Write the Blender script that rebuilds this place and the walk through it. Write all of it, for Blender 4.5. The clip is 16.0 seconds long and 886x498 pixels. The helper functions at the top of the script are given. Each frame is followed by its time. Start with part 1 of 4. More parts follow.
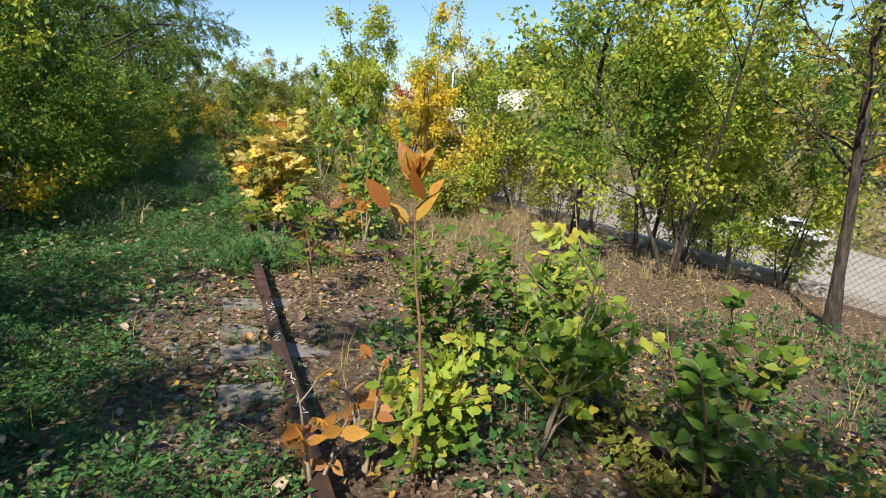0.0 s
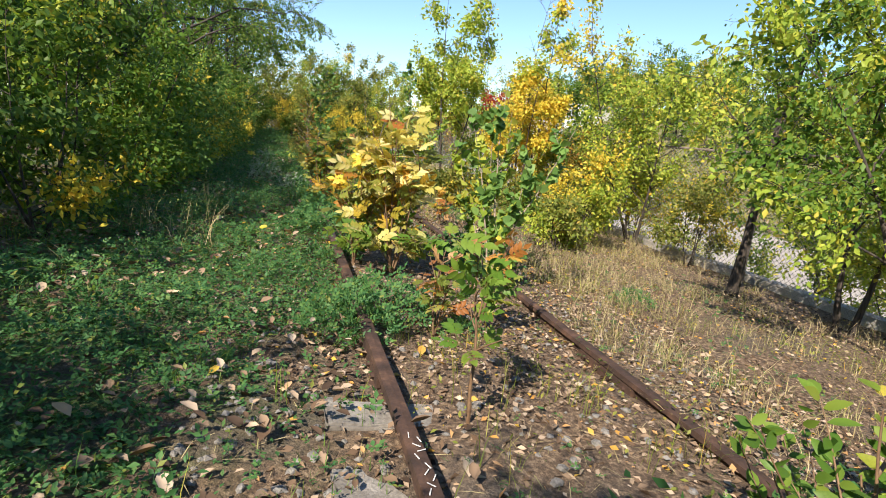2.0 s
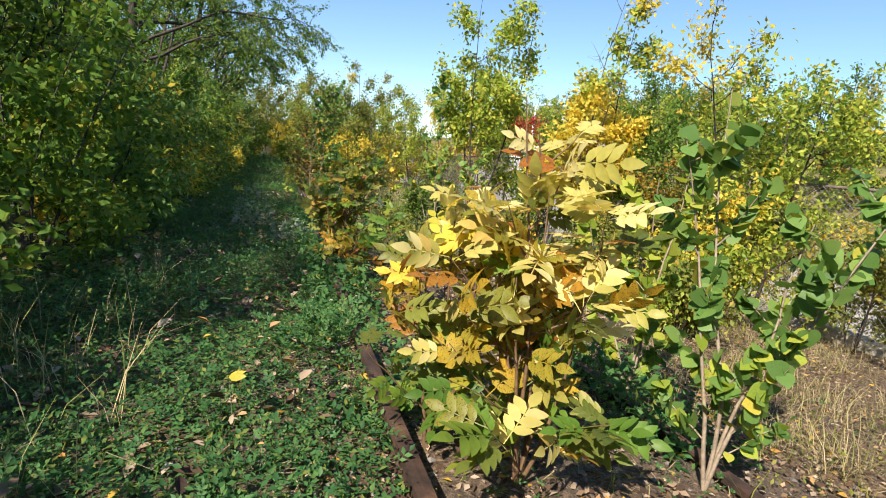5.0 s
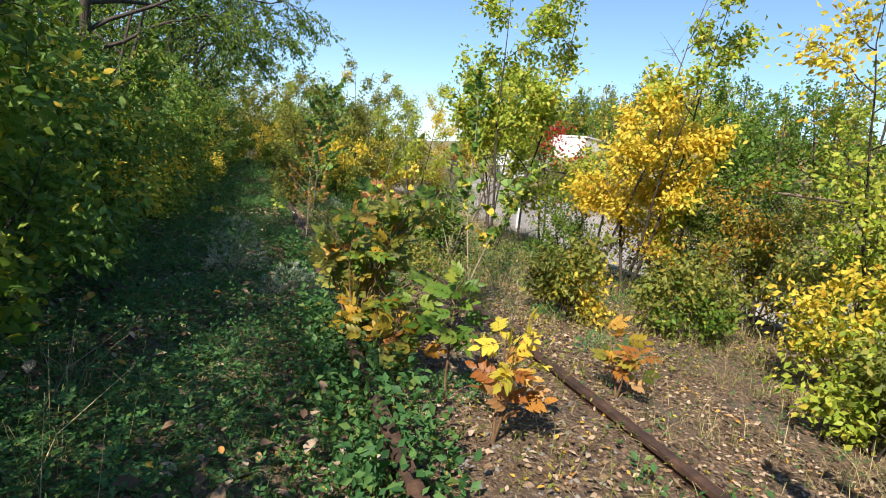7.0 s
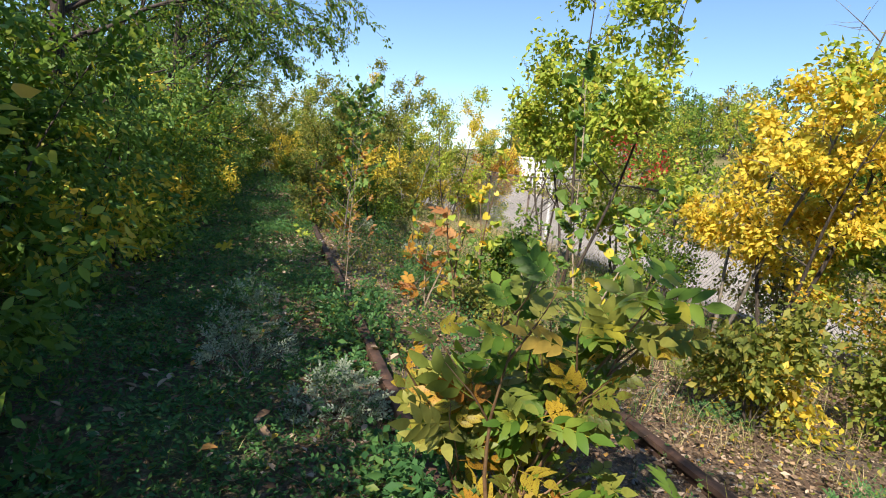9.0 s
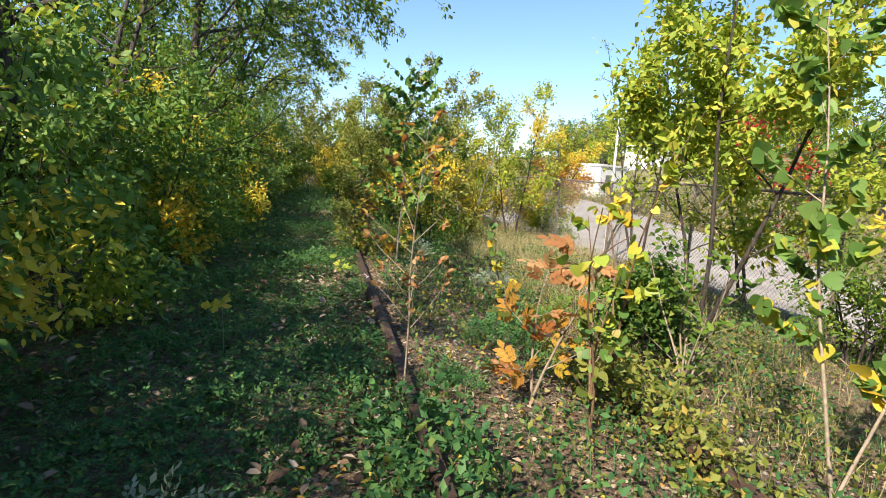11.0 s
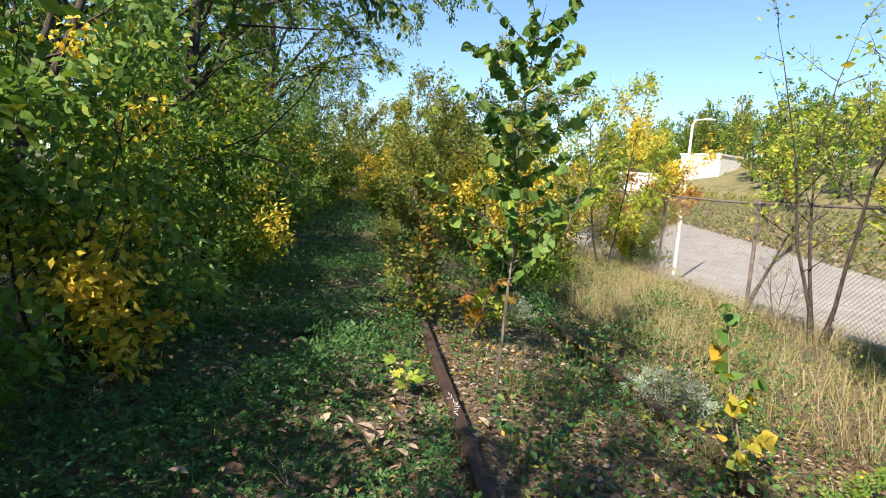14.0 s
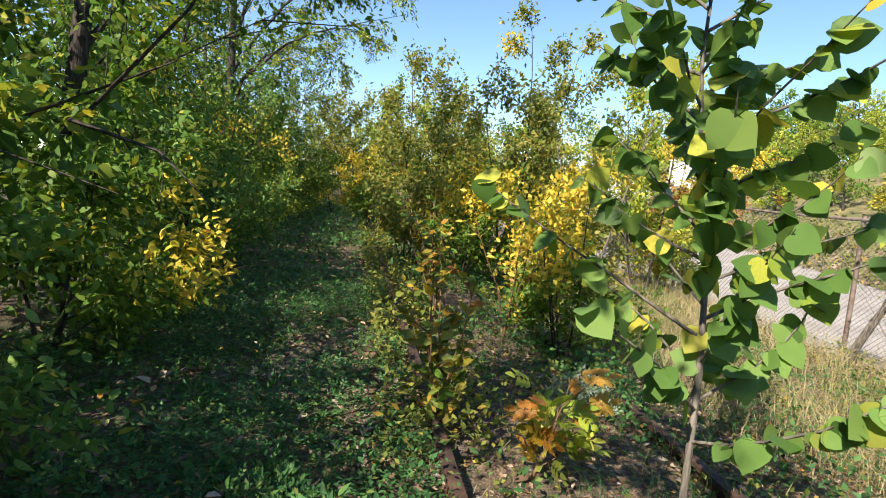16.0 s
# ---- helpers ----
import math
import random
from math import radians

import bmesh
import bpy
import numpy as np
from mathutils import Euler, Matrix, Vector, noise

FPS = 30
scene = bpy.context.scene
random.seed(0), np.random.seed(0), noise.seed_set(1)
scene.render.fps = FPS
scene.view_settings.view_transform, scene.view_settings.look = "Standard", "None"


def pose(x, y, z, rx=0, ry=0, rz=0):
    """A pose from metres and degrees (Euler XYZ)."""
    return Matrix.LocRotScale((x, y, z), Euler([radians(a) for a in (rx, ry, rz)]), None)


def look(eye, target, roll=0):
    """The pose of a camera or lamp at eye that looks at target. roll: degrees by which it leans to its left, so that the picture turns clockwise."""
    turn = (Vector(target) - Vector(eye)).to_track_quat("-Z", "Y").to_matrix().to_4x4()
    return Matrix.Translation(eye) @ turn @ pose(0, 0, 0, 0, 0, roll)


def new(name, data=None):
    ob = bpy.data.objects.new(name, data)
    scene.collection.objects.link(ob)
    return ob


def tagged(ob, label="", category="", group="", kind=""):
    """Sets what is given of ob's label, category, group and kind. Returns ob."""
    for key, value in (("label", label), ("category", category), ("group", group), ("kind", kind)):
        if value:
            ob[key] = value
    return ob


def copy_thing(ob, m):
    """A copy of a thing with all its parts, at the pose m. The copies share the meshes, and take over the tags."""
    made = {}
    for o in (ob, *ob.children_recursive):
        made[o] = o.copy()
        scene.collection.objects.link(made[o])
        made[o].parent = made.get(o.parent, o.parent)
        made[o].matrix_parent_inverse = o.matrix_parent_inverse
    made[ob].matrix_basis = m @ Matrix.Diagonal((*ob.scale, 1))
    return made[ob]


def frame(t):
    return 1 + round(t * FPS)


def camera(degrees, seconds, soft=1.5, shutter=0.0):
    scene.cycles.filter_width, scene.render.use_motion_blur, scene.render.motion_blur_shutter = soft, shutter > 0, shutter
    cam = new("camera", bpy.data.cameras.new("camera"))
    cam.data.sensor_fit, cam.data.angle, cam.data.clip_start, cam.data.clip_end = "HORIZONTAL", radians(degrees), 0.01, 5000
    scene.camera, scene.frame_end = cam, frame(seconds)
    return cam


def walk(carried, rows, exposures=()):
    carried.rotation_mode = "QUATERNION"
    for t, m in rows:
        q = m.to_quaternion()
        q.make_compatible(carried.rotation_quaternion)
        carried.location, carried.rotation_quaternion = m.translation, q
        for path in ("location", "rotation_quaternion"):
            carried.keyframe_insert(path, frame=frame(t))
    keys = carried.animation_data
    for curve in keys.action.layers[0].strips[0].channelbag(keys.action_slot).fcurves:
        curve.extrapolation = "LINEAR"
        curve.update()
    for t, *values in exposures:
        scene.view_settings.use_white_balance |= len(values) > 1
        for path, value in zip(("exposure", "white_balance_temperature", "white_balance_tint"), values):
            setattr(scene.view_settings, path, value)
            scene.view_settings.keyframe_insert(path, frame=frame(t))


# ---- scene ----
cam = camera(78.3, 16.0, soft=1.0)
PATH = [
    (0, (0.247, 2.985, 1.336), (0.996, 4.787, 0.896), 2.0),
    (0.5, (0.165, 3.473, 1.272), (0.86, 5.286, 0.793), 3.1),
    (1, (0.151, 3.98, 1.263), (0.793, 5.815, 0.79), 4.0),
    (1.5, (0.081, 4.43, 1.277), (0.695, 6.279, 0.826), 5.3),
    (2, (-0.003, 4.85, 1.288), (0.575, 6.717, 0.863), 5.8),
    (2.5, (-0.007, 5.276, 1.289), (0.553, 7.154, 0.888), 6.7),
    (3, (-0.015, 5.746, 1.28), (0.55, 7.624, 0.887), 7.0),
    (3.5, (-0.009, 6.237, 1.26), (0.559, 8.115, 0.874), 6.9),
    (4, (0.031, 6.724, 1.291), (0.627, 8.596, 0.916), 6.6),
    (4.5, (0.0, 7.169, 1.27), (0.61, 9.041, 0.917), 6.3),
    (5, (-0.026, 7.609, 1.274), (0.57, 9.489, 0.941), 5.9),
    (5.2, (-0.038, 7.802, 1.291), (0.56, 9.682, 0.962), 6.2),
    (7.3, (-0.117, 9.963, 1.372), (0.538, 11.826, 1.056), 6.4),
    (7.5, (-0.102, 10.179, 1.367), (0.555, 12.042, 1.051), 6.4),
    (8, (-0.043, 10.748, 1.401), (0.595, 12.618, 1.09), 6.2),
    (8.5, (-0.098, 11.284, 1.397), (0.507, 13.166, 1.099), 6.0),
    (9, (-0.173, 11.831, 1.406), (0.423, 13.718, 1.111), 6.1),
    (9.2, (-0.166, 12.06, 1.41), (0.426, 13.947, 1.119), 6.3),
    (11.3, (0.072, 14.329, 1.327), (0.468, 16.272, 1.068), 4.2),
    (11.5, (0.094, 14.542, 1.337), (0.469, 16.491, 1.09), 4.6),
    (12, (0.084, 15.031, 1.374), (0.407, 16.991, 1.138), 5.1),
    (12.5, (0.001, 15.575, 1.379), (0.27, 17.543, 1.15), 4.6),
    (13, (-0.041, 16.118, 1.379), (0.196, 18.091, 1.154), 4.2),
    (13.5, (-0.036, 16.64, 1.405), (0.22, 18.609, 1.164), 3.9),
    (14, (-0.048, 17.157, 1.413), (0.237, 19.12, 1.16), 4.2),
    (14.5, (-0.005, 17.784, 1.407), (0.319, 19.741, 1.156), 4.4),
    (15, (-0.013, 18.328, 1.403), (0.321, 20.285, 1.157), 4.5),
    (15.5, (0.002, 18.919, 1.405), (0.347, 20.875, 1.164), 5.0),
    (16, (-0.002, 19.486, 1.405), (0.337, 21.443, 1.166), 4.9),
]
walk(cam, [(t, look(eye, target, roll)) for t, eye, target, roll in PATH],
     exposures=((0, 0.8), (1.5, 1.1), (5, 0.95), (9, 1.0), (12, 1.25), (13.5, 1.15), (16, 1.2)))

# ---- world, sun and exposure ----
SUN_EL, SUN_AZ = 42.0, 223.0      # degrees; azimuth clockwise from +Y
world = bpy.data.worlds.new("sky_world")
scene.world = world
world.use_nodes = True
wn = world.node_tree.nodes
sky = wn.new("ShaderNodeTexSky")
sky.sky_type = "NISHITA"
sky.sun_disc = False
sky.sun_elevation = radians(SUN_EL)
sky.sun_rotation = radians(SUN_AZ)
sky.air_density, sky.dust_density, sky.ozone_density = 1.0, 0.0, 5.0
wn["Background"].inputs["Strength"].default_value = 0.1
world.node_tree.links.new(sky.outputs[0], wn["Background"].inputs[0])
sun_data = bpy.data.lights.new("sun", "SUN")
sun_data.energy, sun_data.angle, sun_data.color = 4.6, radians(0.55), (1.0, 0.89, 0.75)
sun_dir = Vector((math.sin(radians(SUN_AZ)) * math.cos(radians(SUN_EL)), math.cos(radians(SUN_AZ)) * math.cos(radians(SUN_EL)), math.sin(radians(SUN_EL))))
sun = new("sun", sun_data)
sun.matrix_world = look(sun_dir * 60, (0, 0, 0))

# ---- materials ----


def mat_base(name):
    m = bpy.data.materials.new(name)
    m.use_nodes = True
    nt = m.node_tree
    return m, nt, nt.nodes["Principled BSDF"], nt.nodes["Material Output"]


def ramp(nt, fac, stops):
    r = nt.nodes.new("ShaderNodeValToRGB")
    e = r.color_ramp.elements
    while len(e) < len(stops):
        e.new(0.5)
    for el, (p, c) in zip(e, stops):
        el.position, el.color = p, (*c, 1)
    nt.links.new(fac, r.inputs[0])
    return r.outputs[0]


def mixcol(nt, kind, fac, a, b):
    n = nt.nodes.new("ShaderNodeMix")
    n.data_type, n.blend_type = "RGBA", kind
    for sock, v in ((n.inputs[0], fac), (n.inputs[6], a), (n.inputs[7], b)):
        if isinstance(v, (int, float)):
            sock.default_value = v
        elif isinstance(v, tuple):
            sock.default_value = (*v, 1)
        else:
            nt.links.new(v, sock)
    return n.outputs[2]


def noise_tex(nt, scale, detail=4.0, rough=0.6, coord="Object"):
    tc = nt.nodes.new("ShaderNodeTexCoord")
    n = nt.nodes.new("ShaderNodeTexNoise")
    n.inputs["Scale"].default_value, n.inputs["Detail"].default_value, n.inputs["Roughness"].default_value = scale, detail, rough
    nt.links.new(tc.outputs[coord], n.inputs["Vector"])
    return n.outputs["Fac"]


def bump(nt, bsdf, height, strength=0.4, dist=0.01):
    b = nt.nodes.new("ShaderNodeBump")
    b.inputs["Strength"].default_value, b.inputs["Distance"].default_value = strength, dist
    nt.links.new(height, b.inputs["Height"])
    nt.links.new(b.outputs[0], bsdf.inputs["Normal"])


def leaf_material(name, stops, rand="island", through_light=0.35, spots=None, gloss=0.55):
    """Leaves: colour varies from leaf to leaf, with blotches, gloss and light that shines through."""
    m, nt, b, out = mat_base(name)
    if rand == "island":
        r = nt.nodes.new("ShaderNodeNewGeometry").outputs["Random Per Island"]
    else:
        r = nt.nodes.new("ShaderNodeObjectInfo").outputs["Random"]
    col = ramp(nt, r, stops)
    n = noise_tex(nt, 9.0, 2.0)
    col = mixcol(nt, "MULTIPLY", 0.35, col, ramp(nt, n, [(0.3, (0.6, 0.6, 0.6)), (0.7, (1.15, 1.15, 1.1))]))
    if spots:
        col = mixcol(nt, "MIX", ramp(nt, noise_tex(nt, 38.0, 2.0), [(0.56, (0, 0, 0)), (0.66, (1, 1, 1))]), col, spots)
    nt.links.new(col, b.inputs["Base Color"])
    b.inputs["Roughness"].default_value = gloss
    b.inputs["Specular IOR Level"].default_value = 0.22
    t = nt.nodes.new("ShaderNodeBsdfTranslucent")
    nt.links.new(mixcol(nt, "MULTIPLY", 1.0, col, (1.25, 1.2, 0.7)), t.inputs[0])
    mx = nt.nodes.new("ShaderNodeMixShader")
    mx.inputs[0].default_value = through_light
    nt.links.new(b.outputs[0], mx.inputs[1])
    nt.links.new(t.outputs[0], mx.inputs[2])
    nt.links.new(mx.outputs[0], out.inputs[0])
    return m


def plain(name, stops, scale=8.0, rough=0.85, bstr=0.5, bdist=0.01, metal=0.0, detail=6.0, fine=60.0):
    m, nt, b, out = mat_base(name)
    n = noise_tex(nt, scale, detail)
    f = noise_tex(nt, fine, 4.0)
    col = mixcol(nt, "MULTIPLY", 0.6, ramp(nt, n, stops), ramp(nt, f, [(0.3, (0.55, 0.55, 0.55)), (0.7, (1.2, 1.2, 1.2))]))
    nt.links.new(col, b.inputs["Base Color"])
    b.inputs["Roughness"].default_value, b.inputs["Metallic"].default_value = rough, metal
    bump(nt, b, f, bstr, bdist)
    return m


def bark_material(name, dark, light):
    m, nt, b, out = mat_base(name)
    tc = nt.nodes.new("ShaderNodeTexCoord")
    mp = nt.nodes.new("ShaderNodeMapping")
    mp.inputs["Scale"].default_value = (1, 1, 0.18)
    nt.links.new(tc.outputs["Object"], mp.inputs[0])
    n = nt.nodes.new("ShaderNodeTexNoise")
    n.inputs["Scale"].default_value, n.inputs["Detail"].default_value = 45.0, 5.0
    nt.links.new(mp.outputs[0], n.inputs["Vector"])
    nt.links.new(mixcol(nt, "MULTIPLY", 0.5, ramp(nt, n.outputs["Fac"], [(0.35, dark), (0.65, light)]), ramp(nt, noise_tex(nt, 3.0), [(0.3, (0.6, 0.6, 0.6)), (0.7, (1.2, 1.2, 1.2))])), b.inputs["Base Color"])
    b.inputs["Roughness"].default_value = 0.9
    bump(nt, b, n.outputs["Fac"], 0.8, 0.02)
    return m


def ground_material():
    """Dark humus, dry litter, and pale gravel, mixed in patches."""
    m, nt, b, out = mat_base("ground_soil")
    litter = ramp(nt, noise_tex(nt, 34.0, 5.0, 0.7), [(0.3, (0.03, 0.02, 0.013)), (0.5, (0.14, 0.09, 0.055)), (0.68, (0.38, 0.27, 0.17))])
    grit = ramp(nt, noise_tex(nt, 90.0, 3.0, 0.8), [(0.35, (0.04, 0.03, 0.024)), (0.65, (0.21, 0.17, 0.13))])
    col = mixcol(nt, "MIX", ramp(nt, noise_tex(nt, 0.9, 4.0), [(0.5, (0, 0, 0)), (0.68, (1, 1, 1))]), litter, grit)
    tc = nt.nodes.new("ShaderNodeSeparateXYZ")
    nt.links.new(nt.nodes.new("ShaderNodeTexCoord").outputs["Object"], tc.inputs[0])
    # the path side is mossy and green, the far land grassy
    side = nt.nodes.new("ShaderNodeMapRange")
    side.inputs[1].default_value, side.inputs[2].default_value = 0.35, -0.7
    nt.links.new(tc.outputs[0], side.inputs[0])
    green = ramp(nt, noise_tex(nt, 14.0, 5.0), [(0.3, (0.03, 0.05, 0.018)), (0.7, (0.09, 0.13, 0.04))])
    patch = nt.nodes.new("ShaderNodeMath")
    patch.operation = "MULTIPLY"
    nt.links.new(side.outputs[0], patch.inputs[0])
    nt.links.new(ramp(nt, noise_tex(nt, 2.2, 4.0), [(0.4, (0, 0, 0)), (0.6, (1, 1, 1))]), patch.inputs[1])
    col = mixcol(nt, "MIX", patch.outputs[0], col, green)
    far = nt.nodes.new("ShaderNodeMapRange")
    far.inputs[1].default_value, far.inputs[2].default_value = 7.0, 12.0
    nt.links.new(tc.outputs[0], far.inputs[0])
    col = mixcol(nt, "MIX", far.outputs[0], col, ramp(nt, noise_tex(nt, 0.6, 5.0), [(0.35, (0.10, 0.11, 0.035)), (0.65, (0.24, 0.19, 0.09))]))
    nt.links.new(col, b.inputs["Base Color"])
    b.inputs["Roughness"].default_value = 0.95
    bump(nt, b, noise_tex(nt, 55.0, 5.0, 0.7), 0.9, 0.03)
    return m


M_GROUND = ground_material()
M_RUST = plain("rusted_steel", [(0.3, (0.025, 0.015, 0.011)), (0.55, (0.068, 0.036, 0.024)), (0.75, (0.17, 0.09, 0.052))], 7.0, 0.8, 0.4, 0.004)
M_TIE = plain("weathered_timber", [(0.3, (0.12, 0.105, 0.09)), (0.7, (0.38, 0.35, 0.31))], 5.0, 0.9, 0.7, 0.01)
M_STONE = plain("ballast_stone", [(0.3, (0.09, 0.083, 0.076)), (0.7, (0.30, 0.28, 0.255))], 1.5, 0.9, 0.4, 0.006)
M_CONC = plain("old_concrete", [(0.3, (0.30, 0.28, 0.25)), (0.7, (0.5, 0.47, 0.42))], 2.0, 0.9, 0.4, 0.006)
M_ROAD = plain("pale_road", [(0.3, (0.29, 0.26, 0.225)), (0.7, (0.42, 0.38, 0.33))], 0.5, 0.9, 0.3, 0.01, fine=12.0)
M_GALV = plain("galvanised_wire", [(0.3, (0.22, 0.21, 0.20)), (0.7, (0.42, 0.41, 0.40))], 6.0, 0.55, 0.2, 0.002, 0.6)
M_FRUST = plain("rusty_pipe", [(0.3, (0.13, 0.08, 0.06)), (0.7, (0.33, 0.27, 0.23))], 9.0, 0.7, 0.3, 0.003, 0.3)
M_WHITE = plain("white_wall", [(0.3, (0.70, 0.69, 0.66)), (0.7, (0.82, 0.81, 0.79))], 0.4, 0.8, 0.1, 0.01, fine=3.0)
M_CARW = plain("white_car_paint", [(0.3, (0.76, 0.77, 0.78)), (0.7, (0.8, 0.81, 0.82))], 1.0, 0.25, 0.0)
M_DARK = plain("dark_rubber_glass", [(0.3, (0.012, 0.013, 0.015)), (0.7, (0.03, 0.03, 0.033))], 3.0, 0.3, 0.0)
M_PAINT = plain("white_marker", [(0.3, (0.6, 0.58, 0.55)), (0.7, (0.8, 0.78, 0.75))], 20.0, 0.8, 0.1, 0.002)
M_BARK = bark_material("dark_bark", (0.018, 0.014, 0.011), (0.09, 0.07, 0.055))
M_BARKG = bark_material("grey_bark", (0.07, 0.062, 0.05), (0.24, 0.21, 0.17))
M_TWIG = plain("pale_twig", [(0.3, (0.22, 0.17, 0.12)), (0.7, (0.42, 0.34, 0.25))], 20.0, 0.8, 0.3, 0.003)
M_STEMR = plain("reddish_stem", [(0.3, (0.12, 0.065, 0.035)), (0.7, (0.24, 0.15, 0.08))], 20.0, 0.7, 0.3, 0.003)

G_DEEP = [(0.0, (0.045, 0.10, 0.02)), (0.5, (0.085, 0.165, 0.03)), (0.9, (0.14, 0.22, 0.04)), (1.0, (0.28, 0.28, 0.035))]
G_MID = [(0.0, (0.065, 0.14, 0.02)), (0.5, (0.13, 0.24, 0.035)), (0.9, (0.20, 0.27, 0.04)), (1.0, (0.38, 0.34, 0.04))]
G_LIME = [(0.0, (0.19, 0.28, 0.035)), (0.5, (0.36, 0.45, 0.06)), (0.85, (0.48, 0.50, 0.08)), (1.0, (0.62, 0.50, 0.08))]
G_YELLOW = [(0.0, (0.46, 0.42, 0.05)), (0.5, (0.74, 0.60, 0.08)), (0.85, (0.78, 0.57, 0.08)), (1.0, (0.70, 0.42, 0.05))]
G_CREAM = [(0.0, (0.46, 0.42, 0.10)), (0.4, (0.70, 0.60, 0.20)), (0.8, (0.79, 0.69, 0.33)), (1.0, (0.60, 0.42, 0.10))]
G_GOLD = [(0.0, (0.10, 0.15, 0.03)), (0.35, (0.30, 0.28, 0.04)), (0.65, (0.55, 0.36, 0.04)), (1.0, (0.36, 0.13, 0.035))]
G_BROWN = [(0.0, (0.30, 0.13, 0.05)), (0.5, (0.46, 0.24, 0.10)), (1.0, (0.56, 0.35, 0.17))]
G_RUSTY = [(0.0, (0.30, 0.11, 0.03)), (0.5, (0.50, 0.24, 0.05)), (1.0, (0.55, 0.36, 0.07))]
G_RED = [(0.0, (0.30, 0.02, 0.02)), (1.0, (0.55, 0.07, 0.05))]
G_SAGE = [(0.0, (0.17, 0.22, 0.16)), (1.0, (0.40, 0.46, 0.36))]
G_OLIVE = [(0.0, (0.11, 0.15, 0.03)), (0.5, (0.21, 0.25, 0.05)), (0.88, (0.34, 0.33, 0.08)), (1.0, (0.45, 0.30, 0.06))]
G_STRAW = [(0.0, (0.30, 0.24, 0.12)), (0.6, (0.50, 0.41, 0.23)), (1.0, (0.20, 0.22, 0.06))]
G_LITTER = [(0.0, (0.05, 0.033, 0.024)), (0.3, (0.15, 0.095, 0.06)), (0.6, (0.30, 0.21, 0.14)), (0.88, (0.52, 0.41, 0.31)), (0.95, (0.5, 0.25, 0.07)), (1.0, (0.58, 0.40, 0.06))]
G_FRESH = [(0.0, (0.09, 0.18, 0.04)), (0.5, (0.16, 0.29, 0.07)), (0.9, (0.24, 0.36, 0.09)), (1.0, (0.46, 0.42, 0.06))]
G_HERB = [(0.0, (0.04, 0.115, 0.038)), (0.5, (0.08, 0.205, 0.068)), (0.9, (0.13, 0.25, 0.07)), (1.0, (0.25, 0.27, 0.06))]
LEAF = {}
for key, stops in (("deep", G_DEEP), ("mid", G_MID), ("fresh", G_FRESH), ("lime", G_LIME), ("yellow", G_YELLOW), ("cream", G_CREAM), ("gold", G_GOLD), ("brown", G_BROWN),
                   ("rusty", G_RUSTY), ("red", G_RED), ("sage", G_SAGE), ("olive", G_OLIVE), ("straw", G_STRAW), ("litter", G_LITTER), ("herb", G_HERB)):
    spots = (0.16, 0.07, 0.02) if key in ("gold", "rusty") else None
    LEAF[key] = leaf_material("leaves_" + key, stops, "island", 0.12 if key in ("litter", "straw") else 0.4, spots, 0.8 if key in ("litter", "straw", "brown") else 0.5)
    LEAF[key + "_each"] = leaf_material("leaf_" + key, stops, "object", 0.36, spots, 0.6 if key == "brown" else 0.42)

# ---- mesh tools ----


def soup(name, verts, faces, mat, smooth=True):
    """One mesh from arrays of corners and faces; all faces of one array have the same number of corners."""
    me = bpy.data.meshes.new(name)
    faces = [f for f in faces if len(f)]
    nl, npoly = sum(f.size for f in faces), sum(len(f) for f in faces)
    me.vertices.add(len(verts))
    me.vertices.foreach_set("co", np.ascontiguousarray(verts, np.float32).ravel())
    me.loops.add(nl)
    me.loops.foreach_set("vertex_index", np.concatenate([f.ravel() for f in faces]).astype(np.int32))
    me.polygons.add(npoly)
    tot = np.concatenate([np.full(len(f), f.shape[1]) for f in faces])
    me.polygons.foreach_set("loop_start", np.concatenate([[0], np.cumsum(tot)[:-1]]).astype(np.int32))
    me.polygons.foreach_set("use_smooth", np.full(npoly, smooth))
    me.update(calc_edges=True)
    me.validate()
    me.materials.append(mat)
    return me


def hold(name, mesh, parent=None, label=""):
    ob = new(name, mesh)
    ob.parent = parent
    return tagged(ob, label)


def part(name, bm, material, parent, label=""):
    """A bmesh as one mesh object under a thing or a part."""
    me = bpy.data.meshes.new(name)
    bm.to_mesh(me)
    bm.free()
    me.materials.append(material)
    return hold(name, me, parent, label)


def thing(name, x, y, z, label, category, group="", kind="", rz=0.0):
    ob = new(name)
    ob.matrix_world = pose(x, y, z, 0, 0, rz)
    ob.empty_display_size = 0.1
    return tagged(ob, label, category, group, kind)


